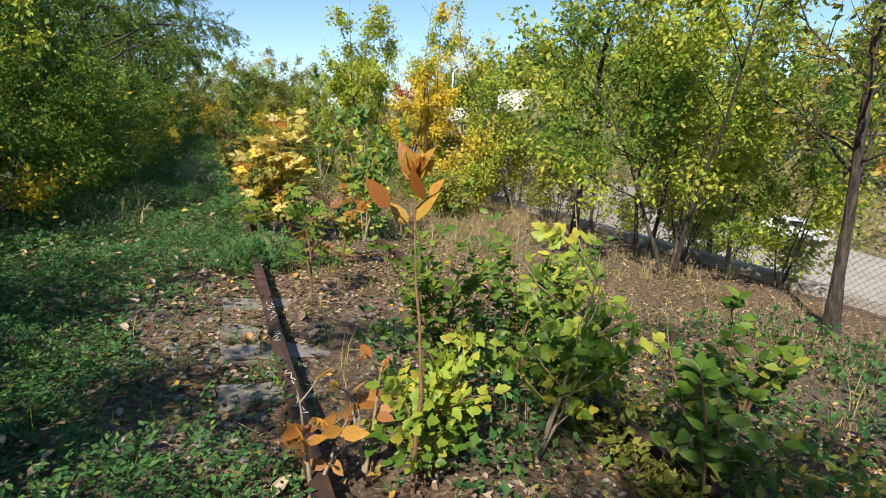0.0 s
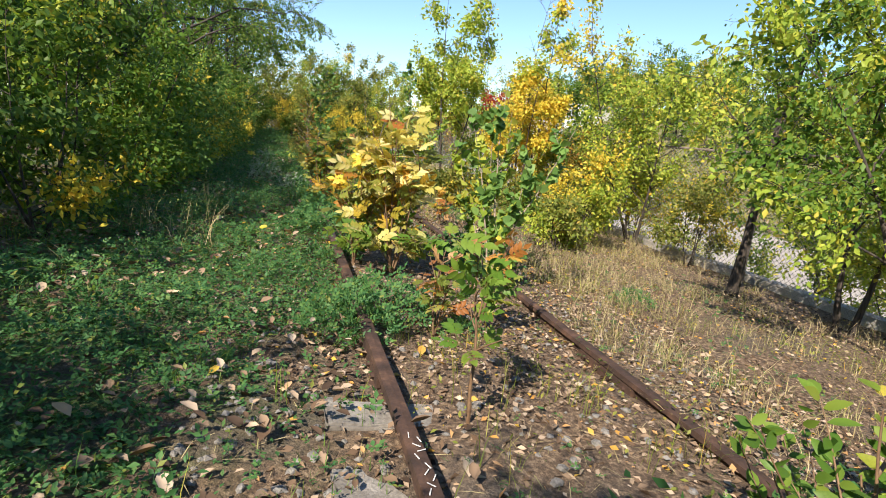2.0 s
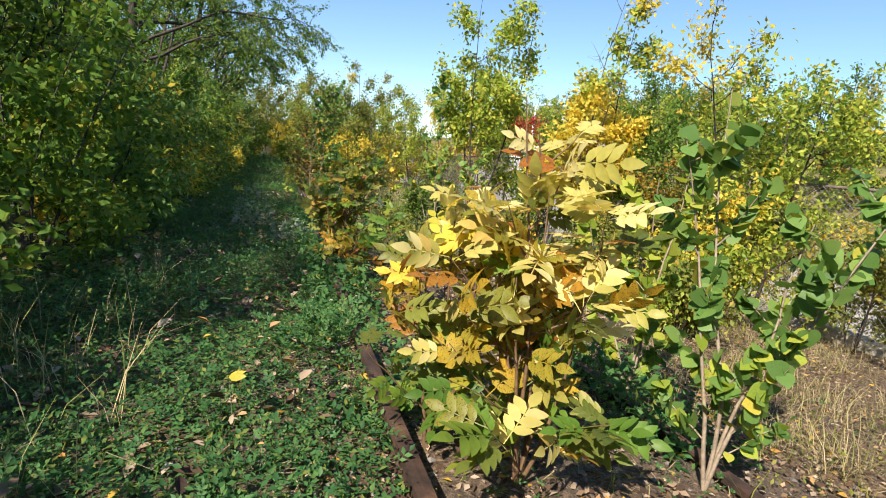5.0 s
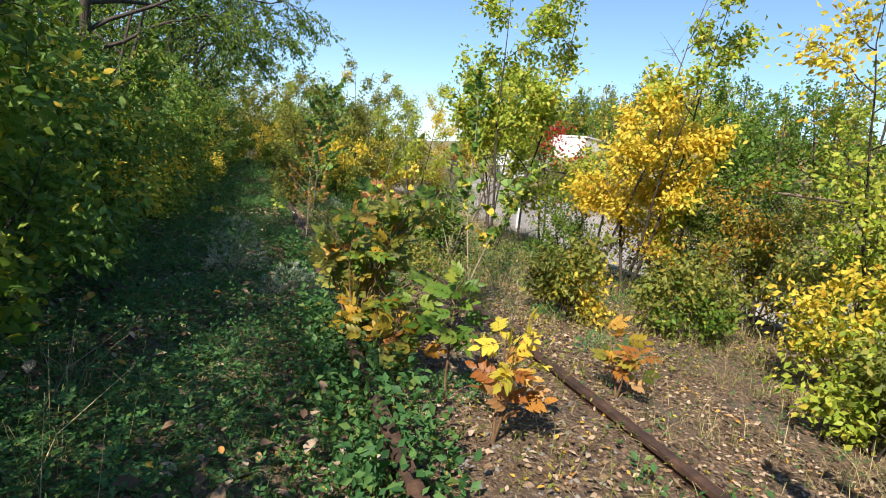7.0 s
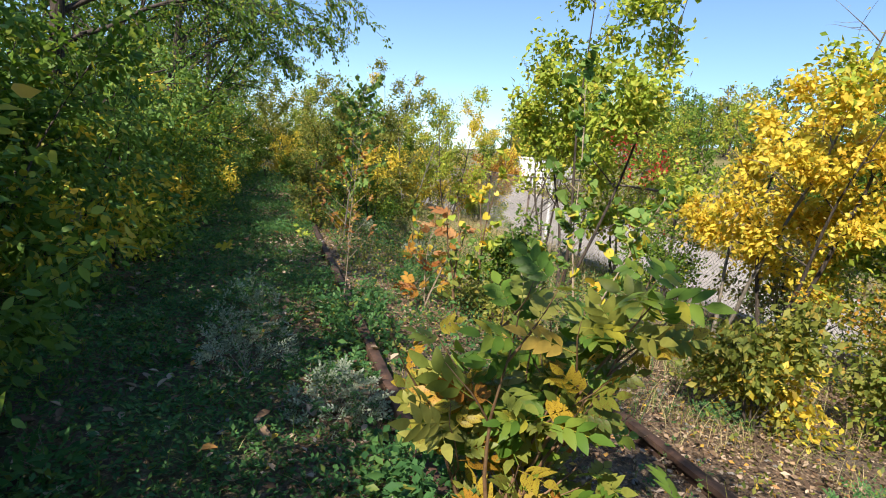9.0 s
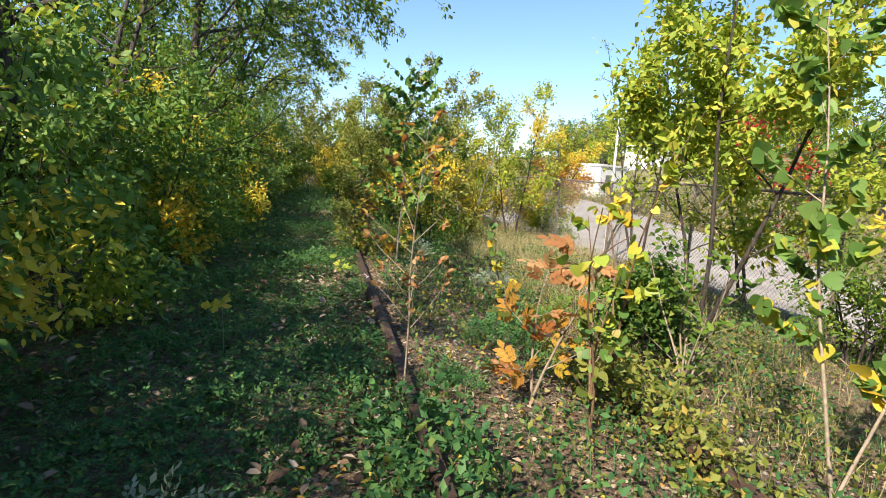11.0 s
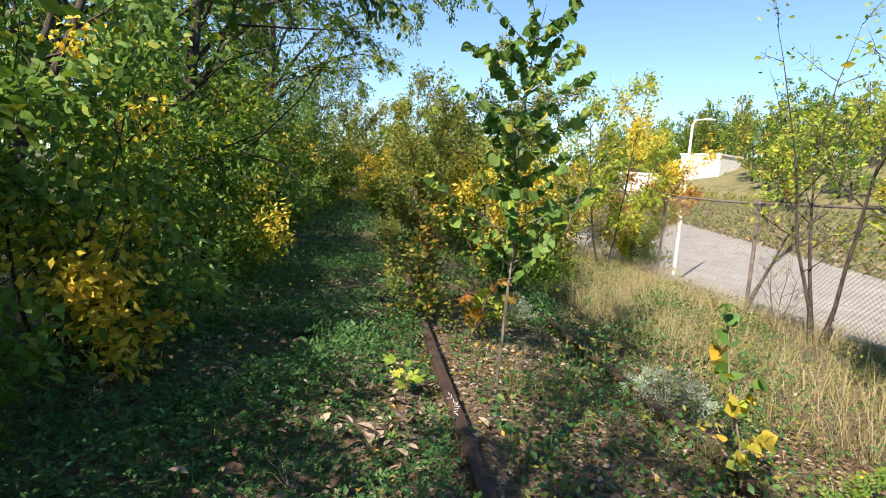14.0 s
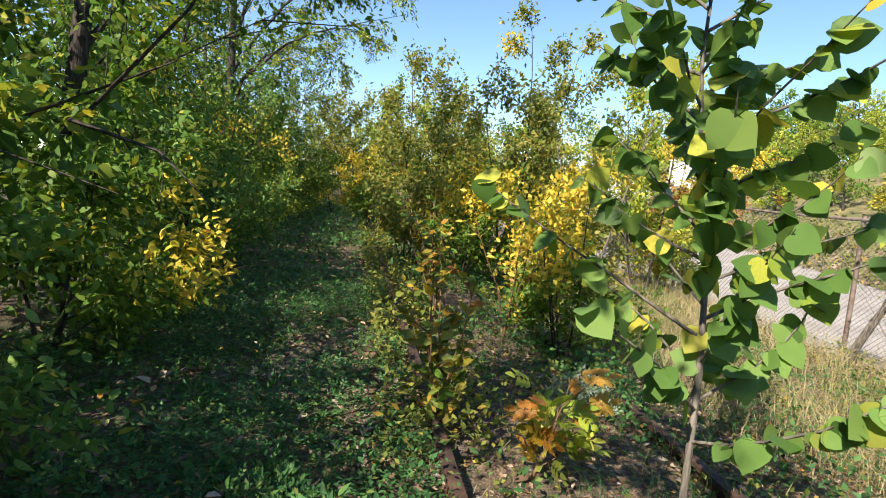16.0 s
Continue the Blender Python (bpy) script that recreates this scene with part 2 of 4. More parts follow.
def tubes(lines, sides=5):
    """Corners and quads of round tapered rods along polylines: [(points, radii)]."""
    vs, fs, at = [], [], 0
    ang = np.arange(sides) * 2 * np.pi / sides
    for pts, rad in lines:
        pts, rad = np.asarray(pts, float), np.asarray(rad, float)
        d = np.gradient(pts, axis=0)
        d /= np.linalg.norm(d, axis=1)[:, None] + 1e-9
        ref = np.where(np.abs(d[:, 2:3]) > 0.9, [[1.0, 0, 0]], [[0, 0, 1.0]])
        u = np.cross(d, ref)
        u /= np.linalg.norm(u, axis=1)[:, None] + 1e-9
        w = np.cross(d, u)
        ring = pts[:, None] + rad[:, None, None] * (np.cos(ang)[None, :, None] * u[:, None] + np.sin(ang)[None, :, None] * w[:, None])
        n = len(pts)
        vs.append(ring.reshape(-1, 3))
        i, j = np.meshgrid(np.arange(n - 1), np.arange(sides), indexing="ij")
        a, b = i * sides + j, i * sides + (j + 1) % sides
        fs.append(at + np.stack([a, b, b + sides, a + sides], -1).reshape(-1, 4))
        at += n * sides
    return np.concatenate(vs), np.concatenate(fs)


def outline_leaf(half, droop=0.12, fold=0.10):
    """A leaf from its half outline [(across, along)], base to tip, folded along the midrib and drooping at the tip."""
    n = len(half)
    mid = [(0, y, 0) for _, y in half[1:-1]]
    left = [(-x, y, fold * x * 2) for x, y in half[1:-1]]
    right = [(x, y, fold * x * 2) for x, y in half[1:-1]]
    v = np.array([(0, half[0][1], 0), (0, half[-1][1], 0)] + mid + left + right, float)
    v[:, 2] -= droop * v[:, 1] ** 2
    k = n - 2
    m, l, r = 2, 2 + k, 2 + 2 * k
    tri = [(0, m, l), (0, r, m), (m + k - 1, 1, l + k - 1), (m + k - 1, r + k - 1, 1)]
    for q in range(k - 1):
        tri += [(m + q, m + q + 1, l + q), (m + q + 1, l + q + 1, l + q), (m + q, r + q, m + q + 1), (m + q + 1, r + q, r + q + 1)]
    return v, np.array(tri)


def pinnate(pairs, leaflet, lsize, droop=0.25):
    """A compound leaf: pairs of leaflets along a drooping rib, and one at its end."""
    lv, lf = leaflet
    vs, fs, at = [], [], 0
    for i in range(pairs + 1):
        y = 0.25 + 0.5 * i / pairs
        for s in ((-1, 1) if i < pairs else (0,)):
            a = -s * radians(52)
            c, sn = math.cos(a), math.sin(a)
            sc = lsize * (0.85 if i == 0 else 1.0)
            p = lv * sc
            q = np.stack([c * p[:, 0] - sn * p[:, 1], sn * p[:, 0] + c * p[:, 1] + y, p[:, 2] - droop * y * y], 1)
            vs.append(q)
            fs.append(lf + at)
            at += len(q)
    w = 0.008
    rib = np.array([(-w, 0, 0), (w, 0, 0), (w, 0.45, -droop * 0.2 - 0.004), (-w, 0.45, -droop * 0.2 - 0.004), (w, 0.78, -droop * 0.6 - 0.004), (-w, 0.78, -droop * 0.6 - 0.004)])
    vs.append(rib)
    fs.append(np.array([(0, 1, 2), (0, 2, 3), (3, 2, 4), (3, 4, 5)]) + at)
    return np.concatenate(vs), np.concatenate(fs)


BLADE = (np.array([(0, 0, 0), (-0.2, 0.26, 0.05), (-0.21, 0.58, 0.03), (0, 1, -0.1), (0.21, 0.58, 0.03), (0.2, 0.26, 0.05)], float),
         np.array([(0, 5, 1), (1, 5, 4), (1, 4, 2), (2, 4, 3)]))
RHOMB = (np.array([(0, 0, 0), (-0.27, 0.45, 0.06), (0, 1, -0.06), (0.27, 0.45, 0.06)], float), np.array([(0, 2, 1), (0, 3, 2)]))
OVAL = outline_leaf([(0, 0), (0.2, 0.22), (0.25, 0.5), (0.14, 0.8), (0, 1)])
ASHLEAF = outline_leaf([(0, 0), (0.2, 0.2), (0.25, 0.48), (0.14, 0.8), (0, 1)], 0.25, 0.1)
LANCE = outline_leaf([(0, 0), (0.16, 0.25), (0.17, 0.55), (0, 1)], 0.2)
HEART = outline_leaf([(0, 0), (0.22, -0.07), (0.42, 0.0), (0.53, 0.2), (0.5, 0.42), (0.35, 0.66), (0.14, 0.87), (0, 1)], 0.08, 0.03)
LOBED = outline_leaf([(0, 0), (0.18, 0.1), (0.46, 0.42), (0.27, 0.5), (0.26, 0.72), (0, 1)], 0.15, 0.1)
ASH = pinnate(3, ASHLEAF, 0.38)
ASHFAR = pinnate(3, RHOMB, 0.45)
MAPLE = pinnate(1, LOBED, 0.62, 0.3)
STICK = (np.array([(-0.012, 0, 0), (0.012, 0, 0), (0.02, 0.5, 0.02), (0.004, 1, 0), (-0.01, 0.5, 0.02)], float), np.array([(0, 1, 2), (0, 2, 4), (4, 2, 3)]))
CURL = outline_leaf([(0, 0), (0.28, 0.28), (0.24, 0.68), (0, 1)], -0.3, 0.4)
SHAPES = {"rhomb": RHOMB, "blade": BLADE, "oval": OVAL, "lance": LANCE, "heart": HEART, "lobed": LOBED, "ash": ASH, "ashfar": ASHFAR, "maple": MAPLE, "curl": CURL, "stick": STICK}


SUNWARD, UPWARD = np.array(sun_dir), np.array([0, 0, 1.0])


def frames_of(dirs, rng, flat=0.6, face=SUNWARD):
    """Turns for leaves that point along dirs, with their faces mostly to the light."""
    n = len(dirs)
    y = dirs / (np.linalg.norm(dirs, axis=1)[:, None] + 1e-9)
    up = face * flat + rng.normal(0, 1, (n, 3)) * (1 - flat)
    x = np.cross(y, up)
    x /= np.linalg.norm(x, axis=1)[:, None] + 1e-9
    z = np.cross(x, y)
    return np.stack([x, y, z], 2)


def scatter(shape, pos, dirs, size, rng, flat=0.6, face=SUNWARD):
    """Corners and triangles of many leaves."""
    v, f = SHAPES[shape]
    m = frames_of(dirs, rng, flat, face) * np.asarray(size)[:, None, None]
    out = np.einsum("nij,kj->nki", m, v) + pos[:, None]
    tri = f[None] + (np.arange(len(pos)) * len(v))[:, None, None]
    return out.reshape(-1, 3), tri.reshape(-1, 3)


# ---- the lie of the land ----
PROFILE_X = [-400, -40, -6, -2.5, -1.0, 0.0, 0.55, 0.9, 1.6, 2.1, 3.5, 6.2, 6.9, 12.5, 46, 72, 100, 150, 400]
PROFILE_Z = [3.0, 1.5, 0.35, 0.14, 0.06, 0.03, 0.0, -0.01, -0.055, -0.13, -0.24, -0.42, -0.48, -6.4, -6.4, 2.5, 10.0, 18.0, 24.0]


def land(x, y):
    x, y = np.asarray(x, float), np.asarray(y, float)
    z = np.interp(x, PROFILE_X, PROFILE_Z)
    rise = np.clip((y - 20) / 65, 0, 1.3) * 4.4
    z = z + np.where(x > 6.9, np.clip((x - 6.9) / 5.6, 0, 1) * rise * np.clip((140 - x) / 70, 0, 1), 0)
    near = np.clip((9 - np.abs(x)) / 3, 0, 1)
    z = z + near * (0.025 * np.sin(1.7 * x + 0.8 * y) * np.cos(1.1 * y - 0.6 * x) + 0.012 * np.sin(5.1 * x - 2.3 * y) + 0.010 * np.cos(6.3 * y + 3.1 * x))
    return z


def lz(x, y):
    return float(land(x, y))


def ease(a, b, n, k):
    return a + (b - a) * np.linspace(0, 1, n) ** k


gx = np.unique(np.concatenate([-ease(8, 400, 24, 3)[::-1], np.arange(-8, 9, 0.12), ease(9, 400, 34, 2.5)]))
gy = np.unique(np.concatenate([-ease(1, 300, 16, 3)[::-1], np.arange(-1, 36, 0.14), ease(36, 700, 34, 2.5)]))
X, Y = np.meshgrid(gx, gy)
Z = land(X, Y)
near = (np.abs(X) < 7) & (Y > -1) & (Y < 36)
Z = Z + near * np.random.RandomState(4).normal(0, 0.006, Z.shape)
nx = len(gx)
i, j = np.meshgrid(np.arange(len(gy) - 1), np.arange(nx - 1), indexing="ij")
q = i * nx + j
ground = hold("ground", soup("ground", np.stack([X, Y, Z], -1).reshape(-1, 3), [np.stack([q, q + 1, q + nx + 1, q + nx], -1).reshape(-1, 4)], M_GROUND))
tagged(ground, "leaf-strewn dark soil of an overgrown railway bank", "ground", kind="structure")


def box(bm, x0, x1, y0, y1, z0, z1, bevel=0.0):
    r = bmesh.ops.create_cube(bm, size=1)
    bmesh.ops.scale(bm, vec=(x1 - x0, y1 - y0, z1 - z0), verts=r["verts"])
    bmesh.ops.translate(bm, vec=((x0 + x1) / 2, (y0 + y1) / 2, (z0 + z1) / 2), verts=r["verts"])
    if bevel:
        bmesh.ops.bevel(bm, geom=list({e for v in r["verts"] for e in v.link_edges}), offset=bevel, segments=2, affect="EDGES")


# ---- road below the bank ----
ry = np.linspace(-120, 190, 63)
near_x, far_x = np.full_like(ry, 12.0), np.interp(ry, [-120, 0, 40, 90, 190], [36, 38, 41, 46, 50])
rows_ = []
for k in range(9):
    xx = near_x + (far_x - near_x) * k / 8
    rows_.append(np.stack([xx, ry, land(xx, ry) + 0.06], -1))
rv = np.stack(rows_, 1).reshape(-1, 3)
i, j = np.meshgrid(np.arange(len(ry) - 1), np.arange(8), indexing="ij")
q = i * 9 + j
tagged(hold("road", soup("road", rv, [np.stack([q, q + 1, q + 10, q + 9], -1).reshape(-1, 4)], M_ROAD)), "pale sunlit concrete road below the bank", "road", kind="structure")

# ---- track ----
RAIL_L, RAIL_R, TOP_L, TOP_R = 0.52, 2.02, 0.12, -0.02
HALF = [(0.0, 0.0), (0.034, -0.004), (0.037, -0.034), (0.012, -0.046), (0.009, -0.118), (0.022, -0.13), (0.066, -0.142), (0.066, -0.152)]
prof = np.array(HALF + [(-x, z) for x, z in HALF[:0:-1]])


def rail(x, top, label):
    ys = np.arange(-3, 60, 0.5)
    rng = np.random.RandomState(int(x * 100))
    off = np.interp(ys, ys[::6], rng.normal(0, 0.008, len(ys[::6])))
    offz = np.interp(ys, ys[::6], rng.normal(0, 0.006, len(ys[::6])))
    n = len(prof)
    v = np.stack([x + off[:, None] + prof[None, :, 0], np.repeat(ys[:, None], n, 1), top + offz[:, None] + prof[None, :, 1]], -1).reshape(-1, 3)
    i, j = np.meshgrid(np.arange(len(ys) - 1), np.arange(n), indexing="ij")
    a, b = i * n + j, i * n + (j + 1) % n
    t = thing("rail", 0, 0, 0, label, "rail", "rails of the track")
    hold("rail_bar", soup("rail_bar", v, [np.stack([a, a + n, b + n, b], -1).reshape(-1, 4)], M_RUST, False), t)
    for yj in (7.6, 19.5):
        bm = bmesh.new()
        for s in (-1, 1):
            box(bm, x + s * 0.026 - 0.012, x + s * 0.026 + 0.012, yj - 0.3, yj + 0.3, top - 0.115, top - 0.048, 0.004)
        part("joint_bar", bm, M_RUST, t)
        for k in range(4):
            bm = bmesh.new()
            bmesh.ops.create_cone(bm, cap_ends=True, segments=6, radius1=0.017, radius2=0.015, depth=0.11, matrix=pose(x, yj - 0.22 + 0.147 * k, top - 0.08, 0, 90, 0))
            part("bolt", bm, M_RUST, t)
    return t


rail_left = rail(RAIL_L, TOP_L, "rusted railway rail with white scrawls, half buried in weeds")
rail_right = rail(RAIL_R, TOP_R, "rusted railway rail sunk in dry leaves")

# ---- plants ----


def curve_line(start, direction, length, n, rng, wobble=0.12, rise=0.0):
    """A bending polyline; rise > 0 turns it up, < 0 lets it hang."""
    pts = [np.array(start, float)]
    d = np.array(direction, float)
    d /= np.linalg.norm(d)
    for _ in range(n - 1):
        d = d + rng.normal(0, wobble, 3) + np.array([0, 0, rise / n])
        d /= np.linalg.norm(d)
        pts.append(pts[-1] + d * length / (n - 1))
    return np.array(pts)


def along(pts, u):
    k = np.clip(u * (len(pts) - 1), 0, len(pts) - 1.001)
    i = k.astype(int)
    f = (k - i)[:, None]
    d = pts[i + 1] - pts[i]
    return pts[i] * (1 - f) + pts[i + 1] * f, d / (np.linalg.norm(d, axis=1)[:, None] + 1e-9)


def grow_tree(name, label, category, at, height, spread, leaves, leaf_mat, leaf_size, shape="rhomb", stems=1, branches=14, crown_from=0.25, lean=(0, 0),
              trunk_r=0.05, bark=None, seed=1, twigs=5, up=0.5, rise=0.3, droop=0.4, extra=None, bare=0.0, group="", keep=None, flat=0.42, joined=False):
    """A tree or shrub: trunk(s), boughs with twigs, and a crown of single leaves set along the twigs."""
    rng = np.random.RandomState(seed)
    bark = bark or M_BARK
    x, y = at
    t = thing(name, x, y, lz(x, y) - 0.02, label, category, group)
    anchors, boughs = [], []
    for s in range(stems):
        a = rng.uniform(0, 2 * np.pi)
        out = 0.0 if stems == 1 else 0.28
        d = (math.cos(a) * out + lean[0], math.sin(a) * out + lean[1], 1.0)
        h = height * (1.0 if s == 0 else rng.uniform(0.65, 0.95))
        base = (0, 0, 0) if stems == 1 else (math.cos(a) * trunk_r * 1.5, math.sin(a) * trunk_r * 1.5, 0)
        stem = curve_line(base, d, h, 11, rng, 0.06, 0.15)
        rad = trunk_r * (1 if stems == 1 else 0.7) * (1 - np.linspace(0, 1, 11) ** 0.8 * 0.9)
        rad[0] *= 1.35
        v, f = tubes([(stem, rad)], 7 if trunk_r > 0.03 else 5)
        hold("trunk" if trunk_r > 0.025 else "stem", soup("trunk", v, [f], bark), t)
        nb = max(2, branches // stems)
        for k in range(nb):
            u = crown_from + (1 - crown_from) * (k + rng.uniform(0, 1)) / nb
            p, _ = along(stem, np.array([u]))
            az = k * 2.4 + rng.uniform(-0.6, 0.6)
            ln = spread * (1.15 - 0.75 * (u - crown_from) / (1 - crown_from)) * rng.uniform(0.6, 1.15)
            bough = curve_line(p[0], (math.cos(az), math.sin(az), up * rng.uniform(0.5, 1.5)), ln, 7, rng, 0.13, rise)
            br = max(0.0025, trunk_r * 0.35 * (1 - u * 0.55))
            lines = [(bough, br * (1 - 0.85 * np.linspace(0, 1, 7)))]
            for _ in range(twigs):
                w = rng.uniform(0.2, 0.95)
                q, dq = along(bough, np.array([w]))
                side = dq[0] + rng.normal(0, 0.6, 3)
                tw = curve_line(q[0], side, ln * rng.uniform(0.25, 0.5), 5, rng, 0.15, rise * 0.5)
                lines.append((tw, max(0.0015, br * 0.4) * (1 - 0.8 * np.linspace(0, 1, 5))))
                anchors.append(tw)
            anchors.append(bough[2:])
            if joined:
                boughs += [(a_[::2], b_[::2]) for a_, b_ in lines]
            else:
                v, f = tubes(lines, 3)
                hold("branch", soup("branch", v, [f], bark), t)
    if boughs:
        v, f = tubes(boughs, 3)
        tagged(hold("brushwood", soup("brushwood", v, [f], bark), t), kind="stuff")
    reach = np.array([np.linalg.norm(tw[-1] - tw[0]) for tw in anchors])
    m = rng.choice(len(anchors), leaves, p=reach / reach.sum())
    u = rng.uniform(0.05, 1.0, leaves)
    pos, dr = np.zeros((leaves, 3)), np.zeros((leaves, 3))
    for k, tw in enumerate(anchors):
        sel = np.where(m == k)[0]
        if bare and rng.uniform() < bare:
            pos[sel, 2] = -99
            continue
        if len(sel):
            pos[sel], dr[sel] = along(tw, u[sel])
    ok = pos[:, 2] > 0.02
    if keep is not None:
        ok &= keep(pos + np.array([x, y, 0]))
    pos, dr = pos[ok], dr[ok]
    n = len(pos)
    pos = pos + rng.normal(0, 0.03 + leaf_size * 0.55, (n, 3))
    dr = dr * 0.5 + rng.normal(0, 0.55, (n, 3)) + np.array([0, 0, -droop])
    size = leaf_size * rng.uniform(0.55, 1.2, n)
    if extra:
        # some boughs' leaves have turned: patches of another colour
        other, share = extra
        c = np.sin(pos[:, 0] * 2.1 + seed) + np.sin(pos[:, 1] * 1.7 + 2 * seed) + np.sin(pos[:, 2] * 2.6 + seed) + rng.normal(0, 0.35, n)
        sel = c > np.quantile(c, 1 - share)
        v, f = scatter(shape, pos[sel], dr[sel], size[sel], rng, flat)
        hold("turned_leaves", soup("turned_leaves", v, [f], LEAF[other]), t, "leaves that have turned colour")
        pos, dr, size = pos[~sel], dr[~sel], size[~sel]
    v, f = scatter(shape, pos, dr, size, rng, flat)
    hold("crown", soup("crown", v, [f], LEAF[leaf_mat]), t)
    return t


LEAFMESH = {}


def leaf_mesh(shape, mat):
    if (shape, mat) not in LEAFMESH:
        v, f = SHAPES[shape]
        LEAFMESH[shape, mat] = soup("leaf", v, [f], LEAF[mat + "_each"])
    return LEAFMESH[shape, mat]


def sapling(name, label, at, height, leaf_list, count, size, shape="ash", branches=6, spread=0.35, stems=1, seed=1, bark=None, from_u=0.25, lean=(0, 0), stem_r=0.011,
            droop=0.35, up=0.9, top_tuft=0, flat=0.7, tips=0.15, rest=0):
    """A young plant near the path: stems, side shoots and each leaf a mesh of its own."""
    rng = np.random.RandomState(seed)
    bark = bark or M_TWIG
    rest, count = rest + max(0, count - 190), min(count, 190)
    hang = 0.4 if shape in ("heart", "curl") else 1.0
    x, y = at
    t = thing(name, x, y, lz(x, y) - 0.01, label, "shrub" if stems > 1 else "sapling")
    spots_ = []
    for s in range(stems):
        a = rng.uniform(0, 2 * np.pi)
        out = 0.0 if stems == 1 else rng.uniform(0.1, 0.32)
        h = height * (1 if s == 0 else rng.uniform(0.55, 0.95))
        stem = curve_line((0, 0, 0), (math.cos(a) * out + lean[0], math.sin(a) * out + lean[1], 1), h, 10, rng, 0.07, 0.25)
        v, f = tubes([(stem, stem_r * (1 - 0.8 * np.linspace(0, 1, 10)))], 5)
        hold("stem", soup("stem", v, [f], bark), t)
        for k in range(max(1, branches // stems)):
            u = from_u + (0.95 - from_u) * (k + rng.uniform(0, 1)) / max(1, branches // stems)
            p, _ = along(stem, np.array([u]))
            az = k * 2.4 + a + rng.uniform(-0.5, 0.5)
            bough = curve_line(p[0], (math.cos(az), math.sin(az), up), spread * rng.uniform(0.6, 1.1) * (1.2 - 0.6 * u), 6, rng, 0.12, 0.3)
            v, f = tubes([(bough, stem_r * 0.45 * (1 - 0.75 * np.linspace(0, 1, 6)))], 4)
            hold("shoot", soup("shoot", v, [f], bark), t)
            spots_.append(bough)
        spots_.append(stem[int(10 * from_u):])
    for k in range(count):
        ln = spots_[rng.randint(len(spots_))]
        if k < top_tuft:
            ln, u = spots_[-1], rng.uniform(0.9, 1.0)
        else:
            u = rng.uniform(tips, 1.0)
        p, d = along(ln, np.array([u]))
        az = rng.uniform(0, 2 * np.pi)
        dr = np.array([[math.cos(az) * hang, math.sin(az) * hang, rng.uniform(-0.3, 0.6) - droop + 0.3]]) + d * 0.35
        if x + p[0][0] < 0.24 and x > 0.3 and 4.0 < y < 22.0:
            continue
        m3 = frames_of(dr, rng, flat)[0] * size * rng.uniform(0.6, 1.15)
        mm = Matrix(m3.tolist()).to_4x4()
        mm.translation = p[0]
        key = leaf_list[int(np.clip(len(leaf_list) * (p[0][2] / height + rng.normal(0, 0.13)), 0, len(leaf_list) - 1))]
        ob = new("leaf", leaf_mesh(shape, key))
        ob.parent = t
        ob.matrix_basis = mm
    if rest:
        pos, dr = np.zeros((rest, 3)), np.zeros((rest, 3))
        for k in range(rest):
            p, d = along(spots_[rng.randint(len(spots_))], np.array([rng.uniform(tips, 1.0)]))
            az = rng.uniform(0, 2 * np.pi)
            pos[k], dr[k] = p[0], np.array([math.cos(az) * hang, math.sin(az) * hang, rng.uniform(-0.3, 0.6) - droop + 0.3]) + d[0] * 0.35
        clear = x + pos[:, 0] > 0.24
        pos, dr = pos[clear], dr[clear]
        v, f = scatter(shape, pos, dr, size * rng.uniform(0.6, 1.15, len(pos)), rng, flat)
        tagged(hold("foliage", soup("foliage", v, [f], LEAF[leaf_list[-1]]), t), kind="stuff")
    return t


# the tall thicket along the path
def hedge_keep(p):
    """Leaves stay out of the walked way."""
    return (p[:, 0] < -0.95) | (p[:, 2] > 2.3)


rng = np.random.RandomState(11)
# trees before y 2.2 are unseen, added to cast shade over the start
for k, yy in enumerate(np.arange(-7.0, 47, 2.9)):
    dy = rng.uniform(-0.6, 0.6)
    over = yy > 21
    grow_tree("tree", "tall green deciduous tree in the dense thicket", "tree", (-3.5 + rng.uniform(-0.5, 0.4), yy + dy), rng.uniform(6.8, 8.2) if over else (rng.uniform(4.8, 5.8) if yy < 2.2 else (rng.uniform(2.6, 3.2) if yy < 8.2 else (rng.uniform(5.8, 6.5) if yy < 13.5 else rng.uniform(3.5, 4.2)))), 3.0 if over else (1.5 if 2.2 < yy < 8.2 else 2.2),
              5200 if yy < 2.2 else 4000 if yy > 36 else 4600 if yy < 9 else 6400, ("mid", "deep", "mid")[k % 3], 0.105, stems=2, branches=28, crown_from=0.06, trunk_r=0.08, seed=100 + k, extra=("yellow", 0.03), twigs=6,
              keep=hedge_keep, group="thicket trees", joined=yy < 7 or yy > 20)
